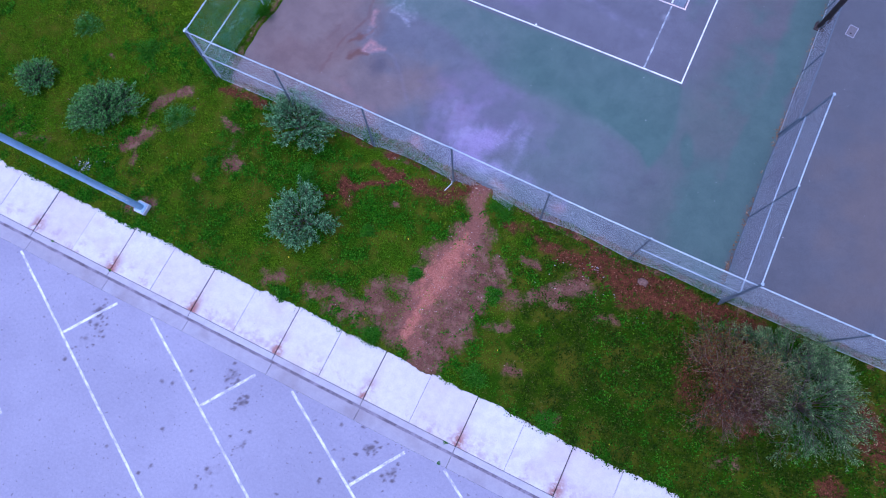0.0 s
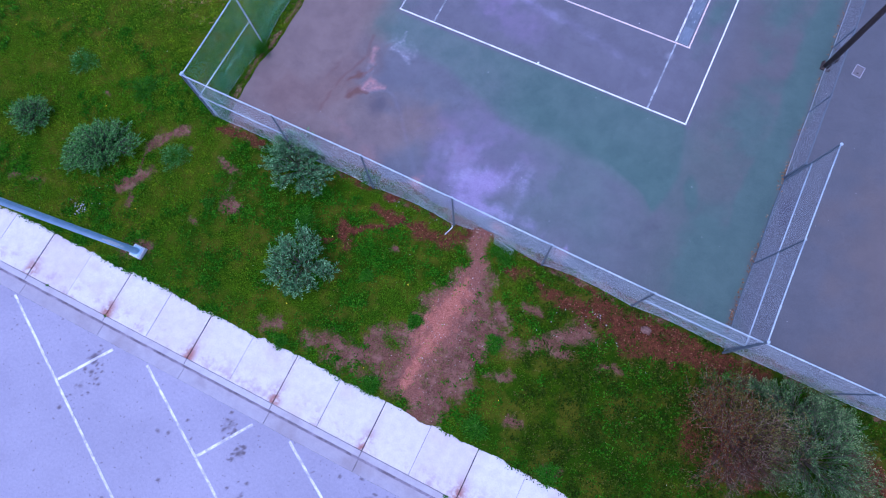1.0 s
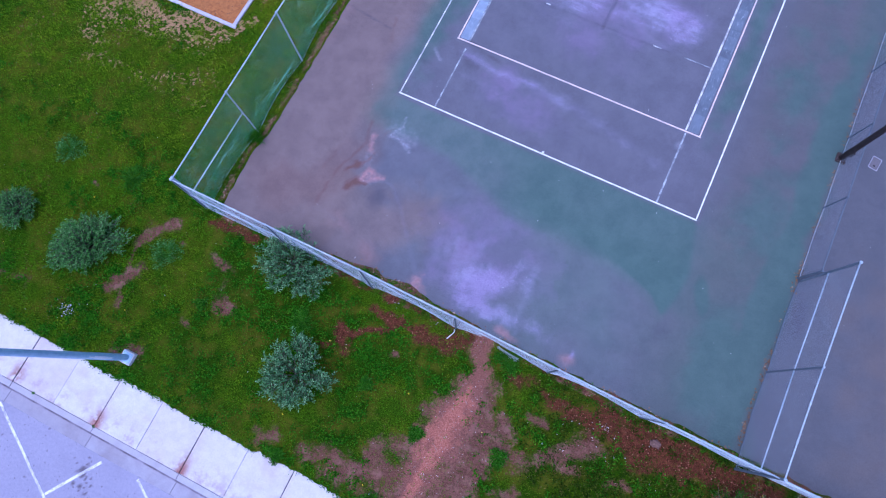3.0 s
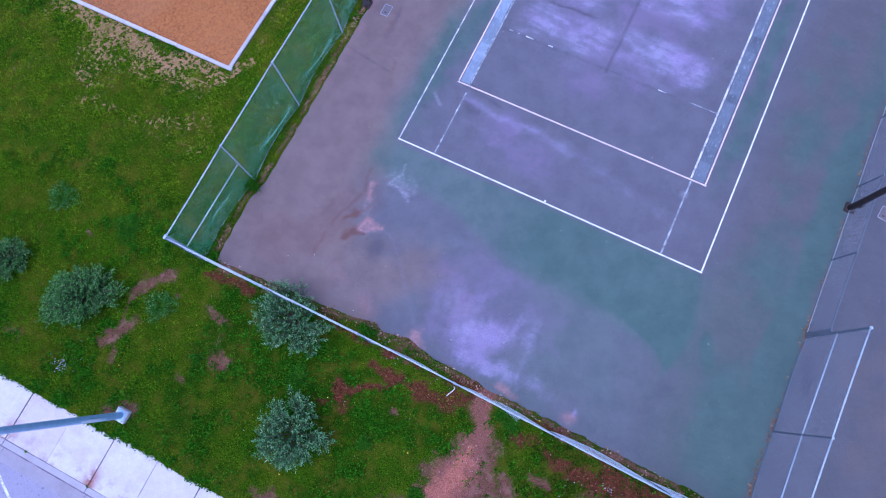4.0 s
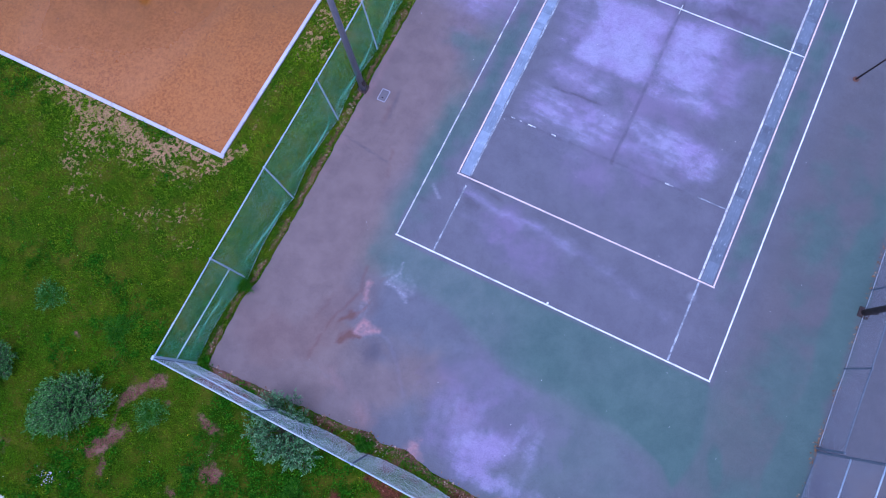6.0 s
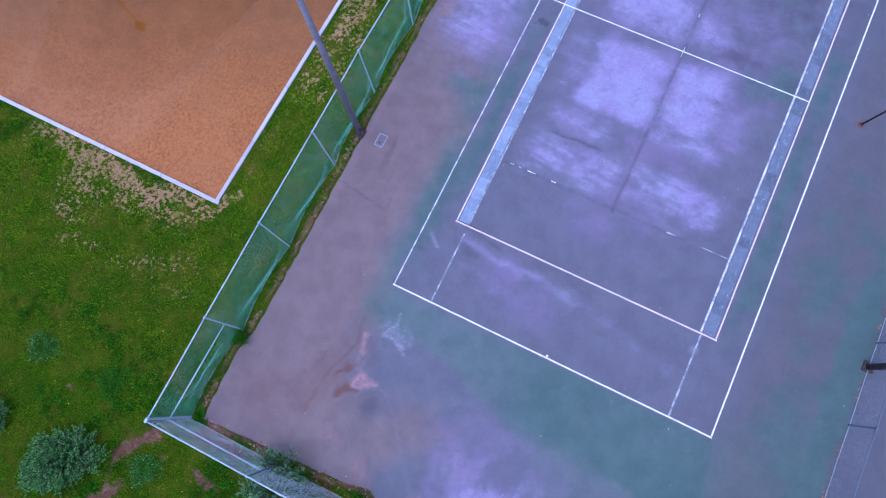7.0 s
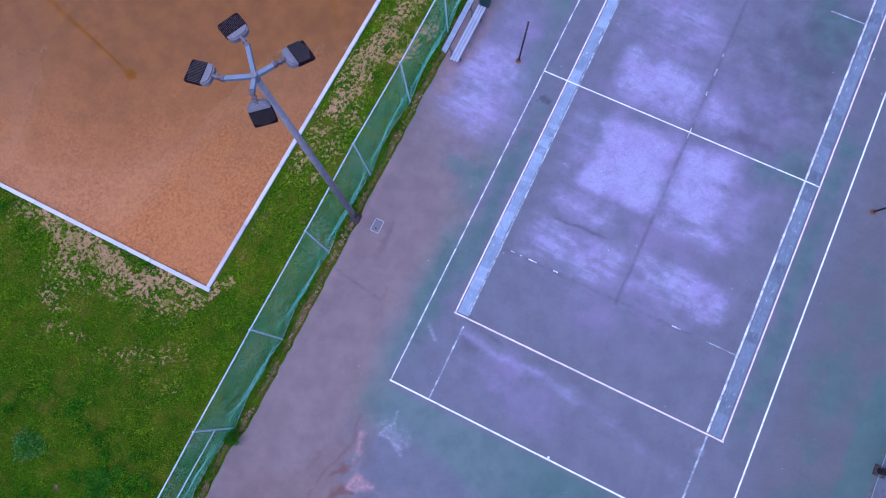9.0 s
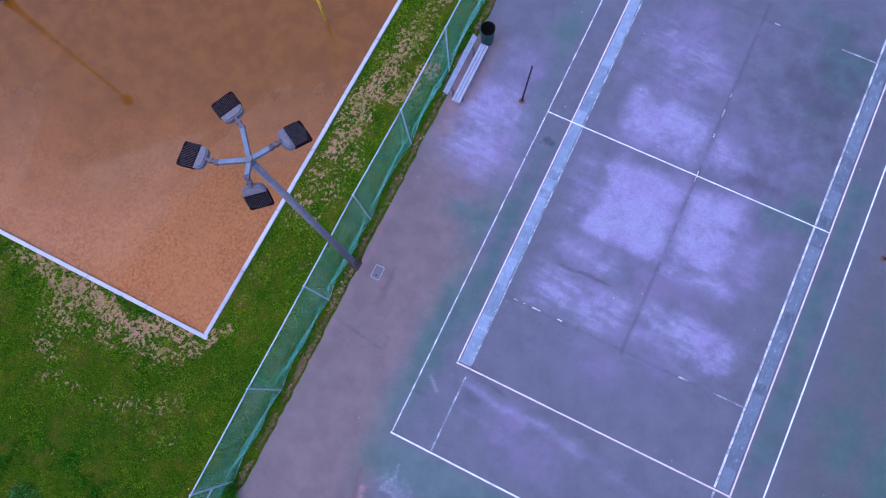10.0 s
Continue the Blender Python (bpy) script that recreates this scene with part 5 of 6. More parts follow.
# foot wire of the dividing fence is thickened and darkened into a dark line
fence("fence", [(FENCE_EAST + 0.05, FENCE_SOUTH - 0.16), (FENCE_EAST - 0.02, -3.70), (FENCE_EAST - 0.02, -0.55)], FENCE_TOP + 0.2, "tall chain-link fence dividing the two courts", {0, 1}, lambda n: belly(0.05, 60 + n), wire=M_WIRE_DULL, gauge=0.00075, lean=3.0, tilt=[0.14, 0.05, 0.0], foot=(M_POST, 0.016))
fence("low_fence", [(FENCE_EAST - 0.06, -0.45)] + [(FENCE_EAST - 0.06, 2.17 + 2.75 * k) for k in range(9)], 1.2, "low dark chain-link fence dividing the two courts", set(), lambda n: belly(0.02, 80 + n), rail_material=M_POST, wire=M_WIRE_DULL, gauge=0.0006, lean=4.0)


def flap():
    """A loose fold of torn mesh beside the gap."""
    ob = thing("torn_mesh_flap", (6.9, FENCE_SOUTH, 0.0), "curled flap of torn chain-link mesh beside the path", "fence flap")
    v, f = wires((-0.05, 0), (0.62, -0.22), 0.02, 0.75, lambda u, w: 0.18 * np.sin(3 * w) * u)
    part("mesh_fold", soup("mesh_fold", v, f, M_WIRE), M_WIRE, ob)


flap()


# ---------- floodlight masts ----------
def flood_head():
    """One floodlight seen from above: bracket, grey driver box and black cooling fins; it points along +x."""
    bm = bmesh.new()
    outline = [(0.20, -0.10), (0.225, -0.165), (0.28, -0.205), (0.37, -0.215), (0.37, 0.215), (0.28, 0.205), (0.225, 0.165), (0.20, 0.10)]
    sheet = bm.faces.new([bm.verts.new((x, y, -0.06)) for x, y in outline])
    raised = bmesh.ops.extrude_face_region(bm, geom=[sheet])
    bmesh.ops.translate(bm, verts=[v for v in raised["geom"] if isinstance(v, bmesh.types.BMVert)], vec=(0, 0, 0.12))
    bmesh.ops.recalc_face_normals(bm, faces=bm.faces)
    bmesh.ops.bevel(bm, geom=[e for e in bm.edges if e.verts[0].co.z > 0 and e.verts[1].co.z > 0], offset=0.025, segments=2, affect="EDGES")
    housing = mesh_from("housing", bm, M_HEAD)
    bm = bmesh.new()
    add_box(bm, 0.345, -0.235, -0.07, 0.72, 0.235, 0.035, bevel=0.05)
    tray = mesh_from("fin_tray", bm, M_FIN)
    fins = [mesh_from("fin", box(0.38, -0.2065 + 0.0295 * k, 0.03, 0.70 - 0.012 * abs(k - 7), -0.2005 + 0.0295 * k, 0.062, bevel=0.002), M_FIN_GLINT) for k in range(15)]
    bm = bmesh.new()
    add_tube(bm, (0.0, -0.05, 0.0), (0.0, 0.05, 0.0), 0.05, sides=10)
    add_box(bm, 0.0, -0.028, -0.03, 0.25, 0.028, 0.045, bevel=0.012)
    add_tube(bm, (0.11, -0.045, 0.01), (0.11, 0.045, 0.01), 0.042, sides=10)
    knuckle = mesh_from("knuckle", bm, M_KNUCKLE)
    return housing, tray, fins, knuckle


HEAD = flood_head()


def mast(place, height, lean, arms, label, shaft=M_MAST, r=0.115, globe=False):
    """A tall tapered mast on a base plate; arms: rows of (turn of the arm, its length, turn of the head, tilt of the head)."""
    ob = thing("floodlight_mast", place, label, "floodlight", "floodlight masts")
    ob.matrix_basis = pose(*place, lean[0], lean[1], 0)
    bm = bmesh.new()
    add_tube(bm, (0, 0, 0.0), (0, 0, height), r, r * 0.62, 16)
    part("shaft", bm, shaft, ob, flat=False)
    part("base_plate", box(-0.17, -0.17, -0.05, 0.17, 0.17, 0.05, bevel=0.02), M_MAST_DARK, ob)
    part("hand_hole_cover", box(r * 0.6, -0.07, 0.35, r + 0.04, 0.07, 0.62, bevel=0.01), M_MAST_DARK, ob)
    for sx in (-1, 1):
        for sy in (-1, 1):
            part("bolt", tube((sx * 0.13, sy * 0.13, 0.04), (sx * 0.13, sy * 0.13, 0.12), 0.02, sides=6), M_MAST_DARK, ob)
    if globe:
        part("lamp_head", lathe([(0.0, height - 0.02), (0.16, height), (0.27, height + 0.06), (0.29, height + 0.2), (0.22, height + 0.32), (0.0, height + 0.36)], 20), M_HEAD, ob, flat=False)
    if arms:
        part("hub", tube((0, 0, height - 0.1), (0, 0, height + 0.09), r * 0.7, r * 0.6, 12), M_HEAD, ob)
    for turn, length, head_turn, tilt in arms:
        arm = part("arm", box(0.0, -0.045, -0.045, length, 0.045, 0.045, bevel=0.012), M_ARM, ob)
        arm.matrix_basis = pose(0, 0, height + 0.015, 0, 0, turn)
        at = Vector((length * math.cos(radians(turn)), length * math.sin(radians(turn)), height + 0.03))
        head = part("lamp_head", HEAD[0], M_HEAD, ob)
        head.matrix_basis = pose(at.x, at.y, at.z, 0, tilt, head_turn) @ Matrix.Scale(1.03, 4)
        part("knuckle", HEAD[3], M_KNUCKLE, head)
        part("fin_tray", HEAD[1], M_FIN, head, "black ribbed cooling fins")
        for me in HEAD[2]:
            part("fin", me, M_FIN_GLINT, head)
    return ob


ARMS = [(132, 0.69, 154, 2), (209, 0.61, 189, 2), (57, 0.445, 61, 14), (-68, 0.33, -50, 58)]
mast((-3.47, 4.25, 0.0), 9.5, (-0.38, -2.08), ARMS, "tall grey floodlight mast with four black-finned lamp heads")
mast((-20.4, 7.55, -0.15), 8.3, (0, 0), (), "tall grey lamp mast with one drum-shaped head in the flooded pit", globe=True)
mast((14.56, 4.10, 0.0), 9.5, (0, 0), (), "dark brown steel mast beside the low fence", M_MAST_DARK, 0.10)


def street_lamp():
    ob = thing("street_lamp", (-3.45, -11.97, 0.2), "blue-grey street lamp pole leaning on a square concrete footing", "street lamp")
    ob.matrix_basis = pose(-3.45, -11.97, 0.2, 4.0, -0.6, 0)
    part("footing", box(-0.2, -0.2, -0.5, 0.2, 0.2, 0.17, bevel=0.02), M_FOOTING, ob, "pale concrete footing")
    part("base_plate", box(-0.17, -0.17, 0.17, 0.17, 0.17, 0.20, bevel=0.008), M_BLUE, ob)
    part("shaft", tube((0, 0, 0.2), (0, 0, 8.6), 0.11, 0.075, 12), M_BLUE, ob)
    patch = bmesh.new()
    for z0, z1, wide in ((1.05, 1.42, 0.055), (1.36, 1.92, 0.085), (1.86, 2.15, 0.045)):
        add_box(patch, -wide / 2, -0.004, z0, wide / 2, 0.004, z1, bevel=0.002)
    bare = part("worn_patch", patch, M_CHIPPED, ob, "bare white patch where the paint has flaked")
    bare.matrix_basis = pose(0.100, 0, 0, 0, 0, 90)
    for sx in (-1, 1):
        for sy in (-1, 1):
            part("bolt", tube((sx * 0.135, sy * 0.135, 0.2), (sx * 0.135, sy * 0.135, 0.26), 0.016, sides=6), M_GALV, ob)


street_lamp()


# ---------- things on the court ----------
def bench():
    ob = thing("bench", (-3.0, 11.85, 0.0), "silver aluminium plank bench with a backrest", "bench")
    for n, x in enumerate((0.0, 0.105, 0.21)):
        part("seat_plank", box(x - 0.043, -1.17, 0.42, x + 0.043, 1.17, 0.46, bevel=0.008), M_ALU, ob)
    back = part("back_plank", box(-0.02, -1.17, -0.095, 0.02, 1.17, 0.095, bevel=0.008), M_ALU, ob)
    back.matrix_basis = pose(-0.27, 0, 0.78, 0, -52, 0)
    for y in (-0.85, 0.85):
        leg = bmesh.new()
        add_tube(leg, (-0.16, y, 0.0), (-0.14, y, 0.42), 0.025, sides=8)
        add_tube(leg, (0.22, y, 0.0), (0.20, y, 0.42), 0.025, sides=8)
        add_tube(leg, (-0.18, y, 0.40), (0.28, y, 0.40), 0.025, sides=8)
        add_tube(leg, (-0.15, y, 0.40), (-0.27, y, 0.80), 0.022, sides=8)
        part("leg_frame", leg, M_STEEL, ob, flat=False)


def bin_can():
    ob = thing("litter_bin", (-2.97, 13.42, 0.0), "dark green round litter bin with an open black liner", "litter bin")
    part("body", lathe([(0.0, 0.0), (0.20, 0.0), (0.21, 0.05), (0.235, 0.55), (0.24, 0.80), (0.25, 0.82), (0.25, 0.86), (0.24, 0.865)], 28), M_BIN, ob, flat=False)
    part("liner", lathe([(0.253, 0.79), (0.253, 0.872), (0.225, 0.878), (0.21, 0.85), (0.19, 0.35), (0.0, 0.33)], 28), M_BLACK, ob, "black bin liner", flat=False)
    handle = bmesh.new()
    for z in (0.60, 0.74):
        add_box(handle, -0.32, -0.06, z, -0.22, 0.06, z + 0.03, bevel=0.006)
    add_box(handle, -0.34, -0.06, 0.60, -0.315, 0.06, 0.77, bevel=0.006)
    part("handle", handle, M_BIN, ob)


def net_post(x, y, lean, tall):
    ob = thing("net_post", (x, y, 0.0), "thin dark leaning net post with a rusty collar", "net post", "net posts")
    ob.matrix_basis = pose(x, y, 0, lean[0], lean[1], 0)
    part("tube", tube((0, 0, -0.06), (0, 0, tall), 0.032, 0.029, 12), M_NETPOST, ob, flat=False)
    part("cap", tube((0, 0, tall), (0, 0, tall + 0.03), 0.038, sides=12), M_NETPOST, ob)
    part("collar", lathe([(0.03, 0.025), (0.07, 0.02), (0.10, 0.008), (0.11, -0.02)], 14), M_RUST, ob, "rusty ground collar")


def valve_box(x, y, turn):
    ob = thing("valve_box", (x, y, 0.0), "grey valve box lid with a pale rim set in the paving", "valve box", "valve boxes", turn=turn)
    rim = bmesh.new()
    for sgn in (-1, 1):
        add_box(rim, -0.15, sgn * 0.225 - 0.013, -0.03, 0.15, sgn * 0.225 + 0.013, 0.022, bevel=0.009)
        add_box(rim, sgn * 0.148 - 0.013, -0.211, -0.03, sgn * 0.148 + 0.013, 0.211, 0.0215, bevel=0.009)
    part("rim", rim, M_BOXRIM, ob)
    part("lid", box(-0.133, -0.210, -0.03, 0.133, 0.210, 0.014, bevel=0.006), M_BOX, ob)
    part("finger_grip", box(-0.03, -0.12, 0.008, 0.03, -0.08, 0.0175, bevel=0.004), M_BLACK, ob)


def ball_post():
    ob = thing("volleyball_post", (-8.74, 11.85, -0.42), "bright yellow volleyball post standing in the flooded pit", "volleyball post")
    part("tube", tube((0, 0, -0.2), (0, 0, 2.6), 0.055, 0.055, 14), M_YELLOW, ob, flat=False)
    part("cap", tube((0, 0, 2.6), (0, 0, 2.63), 0.062, sides=14), M_BLACK, ob)
    for z in (0.9, 2.4):
        part("net_hook", box(0.05, -0.02, z, 0.11, 0.02, z + 0.05, bevel=0.006), M_STEEL, ob)


bench()
bin_can()
net_post(-0.92, 11.87, (-3.0, 2.0), 2.25)
net_post(11.89, 11.82, (2.0, 4.0), 2.25)
valve_box(-2.69, 4.33, 0)
valve_box(15.62, 4.40, -8)
ball_post()


# ---------- plants ----------
def leaf_cards(centres, ways, length, width, rng, fold=0.35):
    """Folded leaves, four triangles each, at the given places and along the given ways."""
    n = len(centres)
    ways = ways / np.linalg.norm(ways, axis=1, keepdims=True)
    ref = rng.normal(size=(n, 3)) * 0.45 + np.array([0, 0, 1.0])
    side = np.cross(ways, ref)
    side /= np.linalg.norm(side, axis=1, keepdims=True)
    up = np.cross(side, ways)
    L = (length * rng.uniform(0.7, 1.25, n))[:, None]
    Wd = (width * rng.uniform(0.75, 1.2, n))[:, None]
    base, tip = centres, centres + ways * L
    mid = centres + ways * L * 0.5 - up * Wd * fold
    l, r = mid + side * Wd * 0.5 + up * Wd * fold, mid - side * Wd * 0.5 + up * Wd * fold
    verts = np.stack([base, l, mid, r, tip], 1).reshape(-1, 3)
    k = np.arange(n)[:, None] * 5
    faces = np.concatenate([k + np.array([[0, 1, 2]]), k + np.array([[0, 2, 3]]), k + np.array([[1, 4, 2]]), k + np.array([[2, 4, 3]])])
    return verts, faces


def twig_tubes(starts, ends, r0, r1):
    """Three-sided tapering twigs."""
    n = len(starts)
    way = ends - starts
    way = way / np.linalg.norm(way, axis=1, keepdims=True)
    side = np.cross(way, np.array([0.31, 0.52, 0.79]))
    side /= np.linalg.norm(side, axis=1, keepdims=True)
    up = np.cross(side, way)
    rings = []
    for p, r in ((starts, r0), (ends, r1)):
        for a in (0, 2.094, 4.189):
            rings.append(p + (side * math.cos(a) + up * math.sin(a)) * np.asarray(r).reshape(-1, 1))
    verts = np.stack(rings, 1).reshape(-1, 3)
    k = np.arange(n)[:, None] * 6
    faces = np.concatenate([k + np.array([[q, (q + 1) % 3, 3 + (q + 1) % 3, 3 + q]]) for q in range(3)])
    return verts, faces


def shrub(place, rx, ry, tall, turn, label, plumes, materials, seed, leaf=(0.085, 0.032), shoots=9, per=7, reach=0.42, core=0.5, name="shrub", stems=None, lobes=0.10):
    """A rounded shrub: leafy plumes that spread from its foot to an uneven dome, dark gaps between them; shade inside
    and light on the tips are put into the leaf colours.
    """
    rng = np.random.default_rng(seed)
    stems = stems or M_BARK
    ob = thing(name, place, label, "shrub", "shrubs on the lawn", turn=turn)
    k = np.arange(plumes)
    out = np.sqrt((k + 0.6) / plumes)
    ang = k * 2.39996 + rng.normal(size=plumes) * 0.22
    lump = 0.92 + lobes * np.sin(3 * ang + seed) + rng.normal(size=plumes) * 0.07
    end = np.stack([np.cos(ang) * out * rx * lump, np.sin(ang) * out * ry * lump, tall * np.sqrt(np.clip(1.08 - 0.88 * out**2, 0.06, None)) * rng.uniform(0.78, 1.12, plumes)], -1)
    start = end * np.array([0.10, 0.10, 0.0])
    bend = start * 0.45 + end * 0.55 + np.array([0, 0, 0.14 * tall])
    v, f = twig_tubes(np.concatenate([start, bend]), np.concatenate([bend, end]), np.r_[np.full(plumes, 0.012), np.full(plumes, 0.007)], np.r_[np.full(plumes, 0.007), np.full(plumes, 0.003)])
    tagged(part("branch_tangle", soup("branch_tangle", v, f, stems), stems, ob, "thin brown branches"), kind="stuff")
    # side shoots, opposite one another along the outer part of each branch
    t = (core + (1 - core) * (np.arange(shoots) + rng.uniform(0, 1, (plumes, shoots))) / shoots)[..., None]
    root = np.where(t < 0.55, start[:, None] + (bend - start)[:, None] * (t / 0.55), bend[:, None] + (end - bend)[:, None] * ((t - 0.55) / 0.45)).reshape(-1, 3)
    axis = end * np.array([1.0, 1.0, 0.55])
    axis = np.repeat(axis / np.linalg.norm(axis, axis=1, keepdims=True), shoots, 0)
    across = np.cross(axis, np.array([0.0, 0.0, 1.0]))
    across /= np.linalg.norm(across, axis=1, keepdims=True)
    swing = np.tile(np.where(np.arange(shoots) % 2, 1.0, -1.0), plumes)[:, None] * rng.uniform(0.25, 0.85, (len(root), 1))
    course = axis * 0.85 + across * swing + rng.normal(size=root.shape) * 0.20 + np.array([0, 0, 0.10])
    course /= np.linalg.norm(course, axis=1, keepdims=True)
    length = (math.sqrt(rx * ry) * reach * rng.uniform(0.6, 1.15, len(root)) * (1.15 - 0.55 * t.reshape(-1)))[:, None]
    v, f = twig_tubes(root, root + course * length, np.full(len(root), 0.005), np.full(len(root), 0.002))
    tagged(part("shoot_tangle", soup("shoot_tangle", v, f, stems), stems, ob), kind="stuff")
    s = np.linspace(0.12, 1.0, per)[None, :, None]
    p = (root[:, None] + course[:, None] * length[:, None] * s - np.array([0, 0, 0.10]) * length[:, None] * s**2).reshape(-1, 3)
    p[:, 2] = np.clip(p[:, 2], 0.02, None)
    aside = np.cross(course, np.array([0.0, 0.0, 1.0]))
    aside = np.repeat(aside / np.linalg.norm(aside, axis=1, keepdims=True), per, 0) * np.where(np.arange(len(p)) % 2, 1, -1)[:, None]
    way = np.repeat(course, per, 0) * 0.8 + aside * 0.7 + rng.normal(size=p.shape) * 0.22 + np.array([0, 0, 0.12])
    # leaf colour painted by depth: shaded inside, lit towards the ends of the outer shoots
    outward = np.repeat(t.reshape(-1), per) * 0.55 + np.tile(s.reshape(-1), len(root)) * 0.45 + rng.normal(size=len(p)) * 0.10
    for piece, pick, material, note in (("shaded_inner_foliage", outward < 0.58, materials[0], "inner leaves, coloured dark for shade"), ("foliage", (outward >= 0.58) & (outward < 0.86), materials[1], "grey-green small leaves"), ("lit_tip_foliage", outward >= 0.86, materials[2], "tip leaves, coloured pale for light")):
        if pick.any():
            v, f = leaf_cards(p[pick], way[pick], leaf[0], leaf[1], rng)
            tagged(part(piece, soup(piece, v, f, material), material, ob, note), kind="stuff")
    return ob


SAGE = (M_SAGE_SHADED, M_SAGE_PALE, M_SAGE_LIT)
GREEN_SAGE = (M_SAGE_SHADED, M_SAGE, M_SAGE)
LOW_WEED = (M_WEED, M_SAGE, M_SAGE)
DARK_WEED = (M_CLOVER, M_CLOVER, M_WEED)
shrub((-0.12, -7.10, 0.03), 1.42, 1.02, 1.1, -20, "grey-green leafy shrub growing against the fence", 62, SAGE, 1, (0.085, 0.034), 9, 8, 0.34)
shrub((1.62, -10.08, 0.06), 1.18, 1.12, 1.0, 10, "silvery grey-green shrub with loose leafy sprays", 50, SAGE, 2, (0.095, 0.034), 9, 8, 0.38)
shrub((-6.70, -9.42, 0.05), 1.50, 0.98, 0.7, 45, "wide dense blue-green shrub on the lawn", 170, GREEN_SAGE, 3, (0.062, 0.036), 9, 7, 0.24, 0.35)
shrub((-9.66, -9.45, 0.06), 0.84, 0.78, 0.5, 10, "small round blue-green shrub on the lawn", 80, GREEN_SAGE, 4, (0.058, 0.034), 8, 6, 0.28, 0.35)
WEEDS = ((-9.4, -6.84, 0.46), (-4.30, -8.55, 0.44), (-6.78, -6.78, 0.45), (5.37, -12.40, 0.26), (8.76, -12.15, 0.36), (3.67, -9.43, 0.20), (5.72, -10.06, 0.20), (8.26, -9.62, 0.24), (-2.34, -9.51, 0.16), (7.29, -6.86, 0.34), (-3.66, -3.72, 0.26), (0.9, -8.6, 0.36), (2.14, -6.44, 0.24), (2.2, -12.45, 0.2), (11.2, -12.4, 0.3))
for n, (x, y, r) in enumerate(WEEDS):
    tall = 0.38 if n in (10, 12) else 0.09
    shrub((x, y, float(lawn_height(np.array(x), np.array(y)))), r * 1.1, r * 0.95, tall, 40 * n, "low blue-green weed rosette in the grass", 22 + int(40 * r), LOW_WEED if n in (0, 1) else DARK_WEED, 20 + n, (0.05, 0.034), 5, 4, 0.8, 0.35, "weed", M_WEED, 0.35)


def big_shrub():
    """The large shrub in the corner: one half dead and brown, the other leafy."""
    rng = np.random.default_rng(77)
    dead = thing("dead_shrub", (15.6, -9.1, 0.08), "large dead brown shrub of bare tangled twigs", "shrub")
    for k in range(6):
        a = 1.05 * k
        part("limb", tube((0.05 * math.cos(a), 0.05 * math.sin(a), 0), (0.6 * math.cos(a), 0.55 * math.sin(a), 1.1), 0.05, 0.020, 7), M_BARK, dead)
    n1 = 120
    ang = rng.uniform(0, 6.283, n1)
    out = np.sqrt(rng.uniform(0.02, 1, n1)) * (0.9 + 0.18 * np.sin(3 * ang + 0.6))
    ends = np.stack([np.cos(ang) * out * 1.55, np.sin(ang) * out * 1.42, 0.28 + 1.35 * np.sqrt(np.clip(1.1 - out**2, 0.05, 1)) * rng.uniform(0.75, 1.12, n1)], -1)
    starts = ends * 0.18
    S, E, R0, R1 = [starts], [ends], [np.full(n1, 0.012)], [np.full(n1, 0.005)]
    for level, count, spread, r in ((1, 8, 0.46, 0.0048), (2, 5, 0.24, 0.0032)):
        ps, pe = S[-1], E[-1]
        t = rng.uniform(0.4, 1.0, (len(ps), count, 1))
        s = (ps[:, None] + (pe - ps)[:, None] * t).reshape(-1, 3)
        d = np.repeat((pe - ps) / np.linalg.norm(pe - ps, axis=1, keepdims=True), count, 0) * 0.85 + rng.normal(size=s.shape) * np.array([0.5, 0.5, 0.35])
        e = s + d * spread * rng.uniform(0.5, 1.2, (len(s), 1))
        S.append(s), E.append(e), R0.append(np.full(len(s), r)), R1.append(np.full(len(s), r * 0.5))
    v, f = twig_tubes(np.concatenate(S), np.concatenate(E), np.concatenate(R0), np.concatenate(R1))
    tagged(part("twig_tangle", soup("twig_tangle", v, f, M_TWIG), M_TWIG, dead, "bare grey-brown twigs"), kind="stuff")
    tips = np.concatenate(E)
    # rust-red leaves still hang on the side away from the green shrub
    p = tips[rng.integers(0, len(tips), 15000)]
    p = p[p[:, 0] < -0.25 + 0.45 * rng.normal(size=len(p))]
    v, f = leaf_cards(p, rng.normal(size=p.shape), 0.045, 0.02, rng)
    tagged(part("dry_foliage", soup("dry_foliage", v, f, M_DEADLEAF), M_DEADLEAF, dead, "rusty dry leaves"), kind="stuff")
    p = tips[rng.integers(0, len(tips), 13000)]
    p = p[(p[:, 1] > 0.15 + 0.55 * rng.normal(size=len(p))) & (p[:, 2] > 0.5)]
    v, f = leaf_cards(p, rng.normal(size=p.shape), 0.055, 0.020, rng)
    tagged(part("withered_foliage", soup("withered_foliage", v, f, M_OLIVE_LEAF), M_OLIVE_LEAF, dead, "withered olive leaves"), kind="stuff")
    plume = (M_SAGE_SHADED, M_FEATHER, M_FEATHER_LIT)
    shrub((17.75, -8.75, 0.08), 1.55, 1.75, 1.5, 20, "large grey-green shrub with loose feathery sprays", 62, plume, 78, (0.085, 0.017), 12, 10, 0.40, 0.45, "tall_shrub", None, 0.16)
    shrub((17.1, -7.45, 0.08), 2.2, 0.62, 0.9, 4, "feathery grey-green shrub pressed against the fence", 66, plume, 79, (0.085, 0.018), 10, 9, 0.42, 0.45, "tall_shrub")
    shrub((14.9, -7.85, 0.08), 0.75, 0.55, 0.45, 0, "low dark green shrub beside the dead one", 26, (M_WEED, M_CLOVER, M_WEED), 80, (0.06, 0.026), 8, 6, 0.45)


big_shrub()


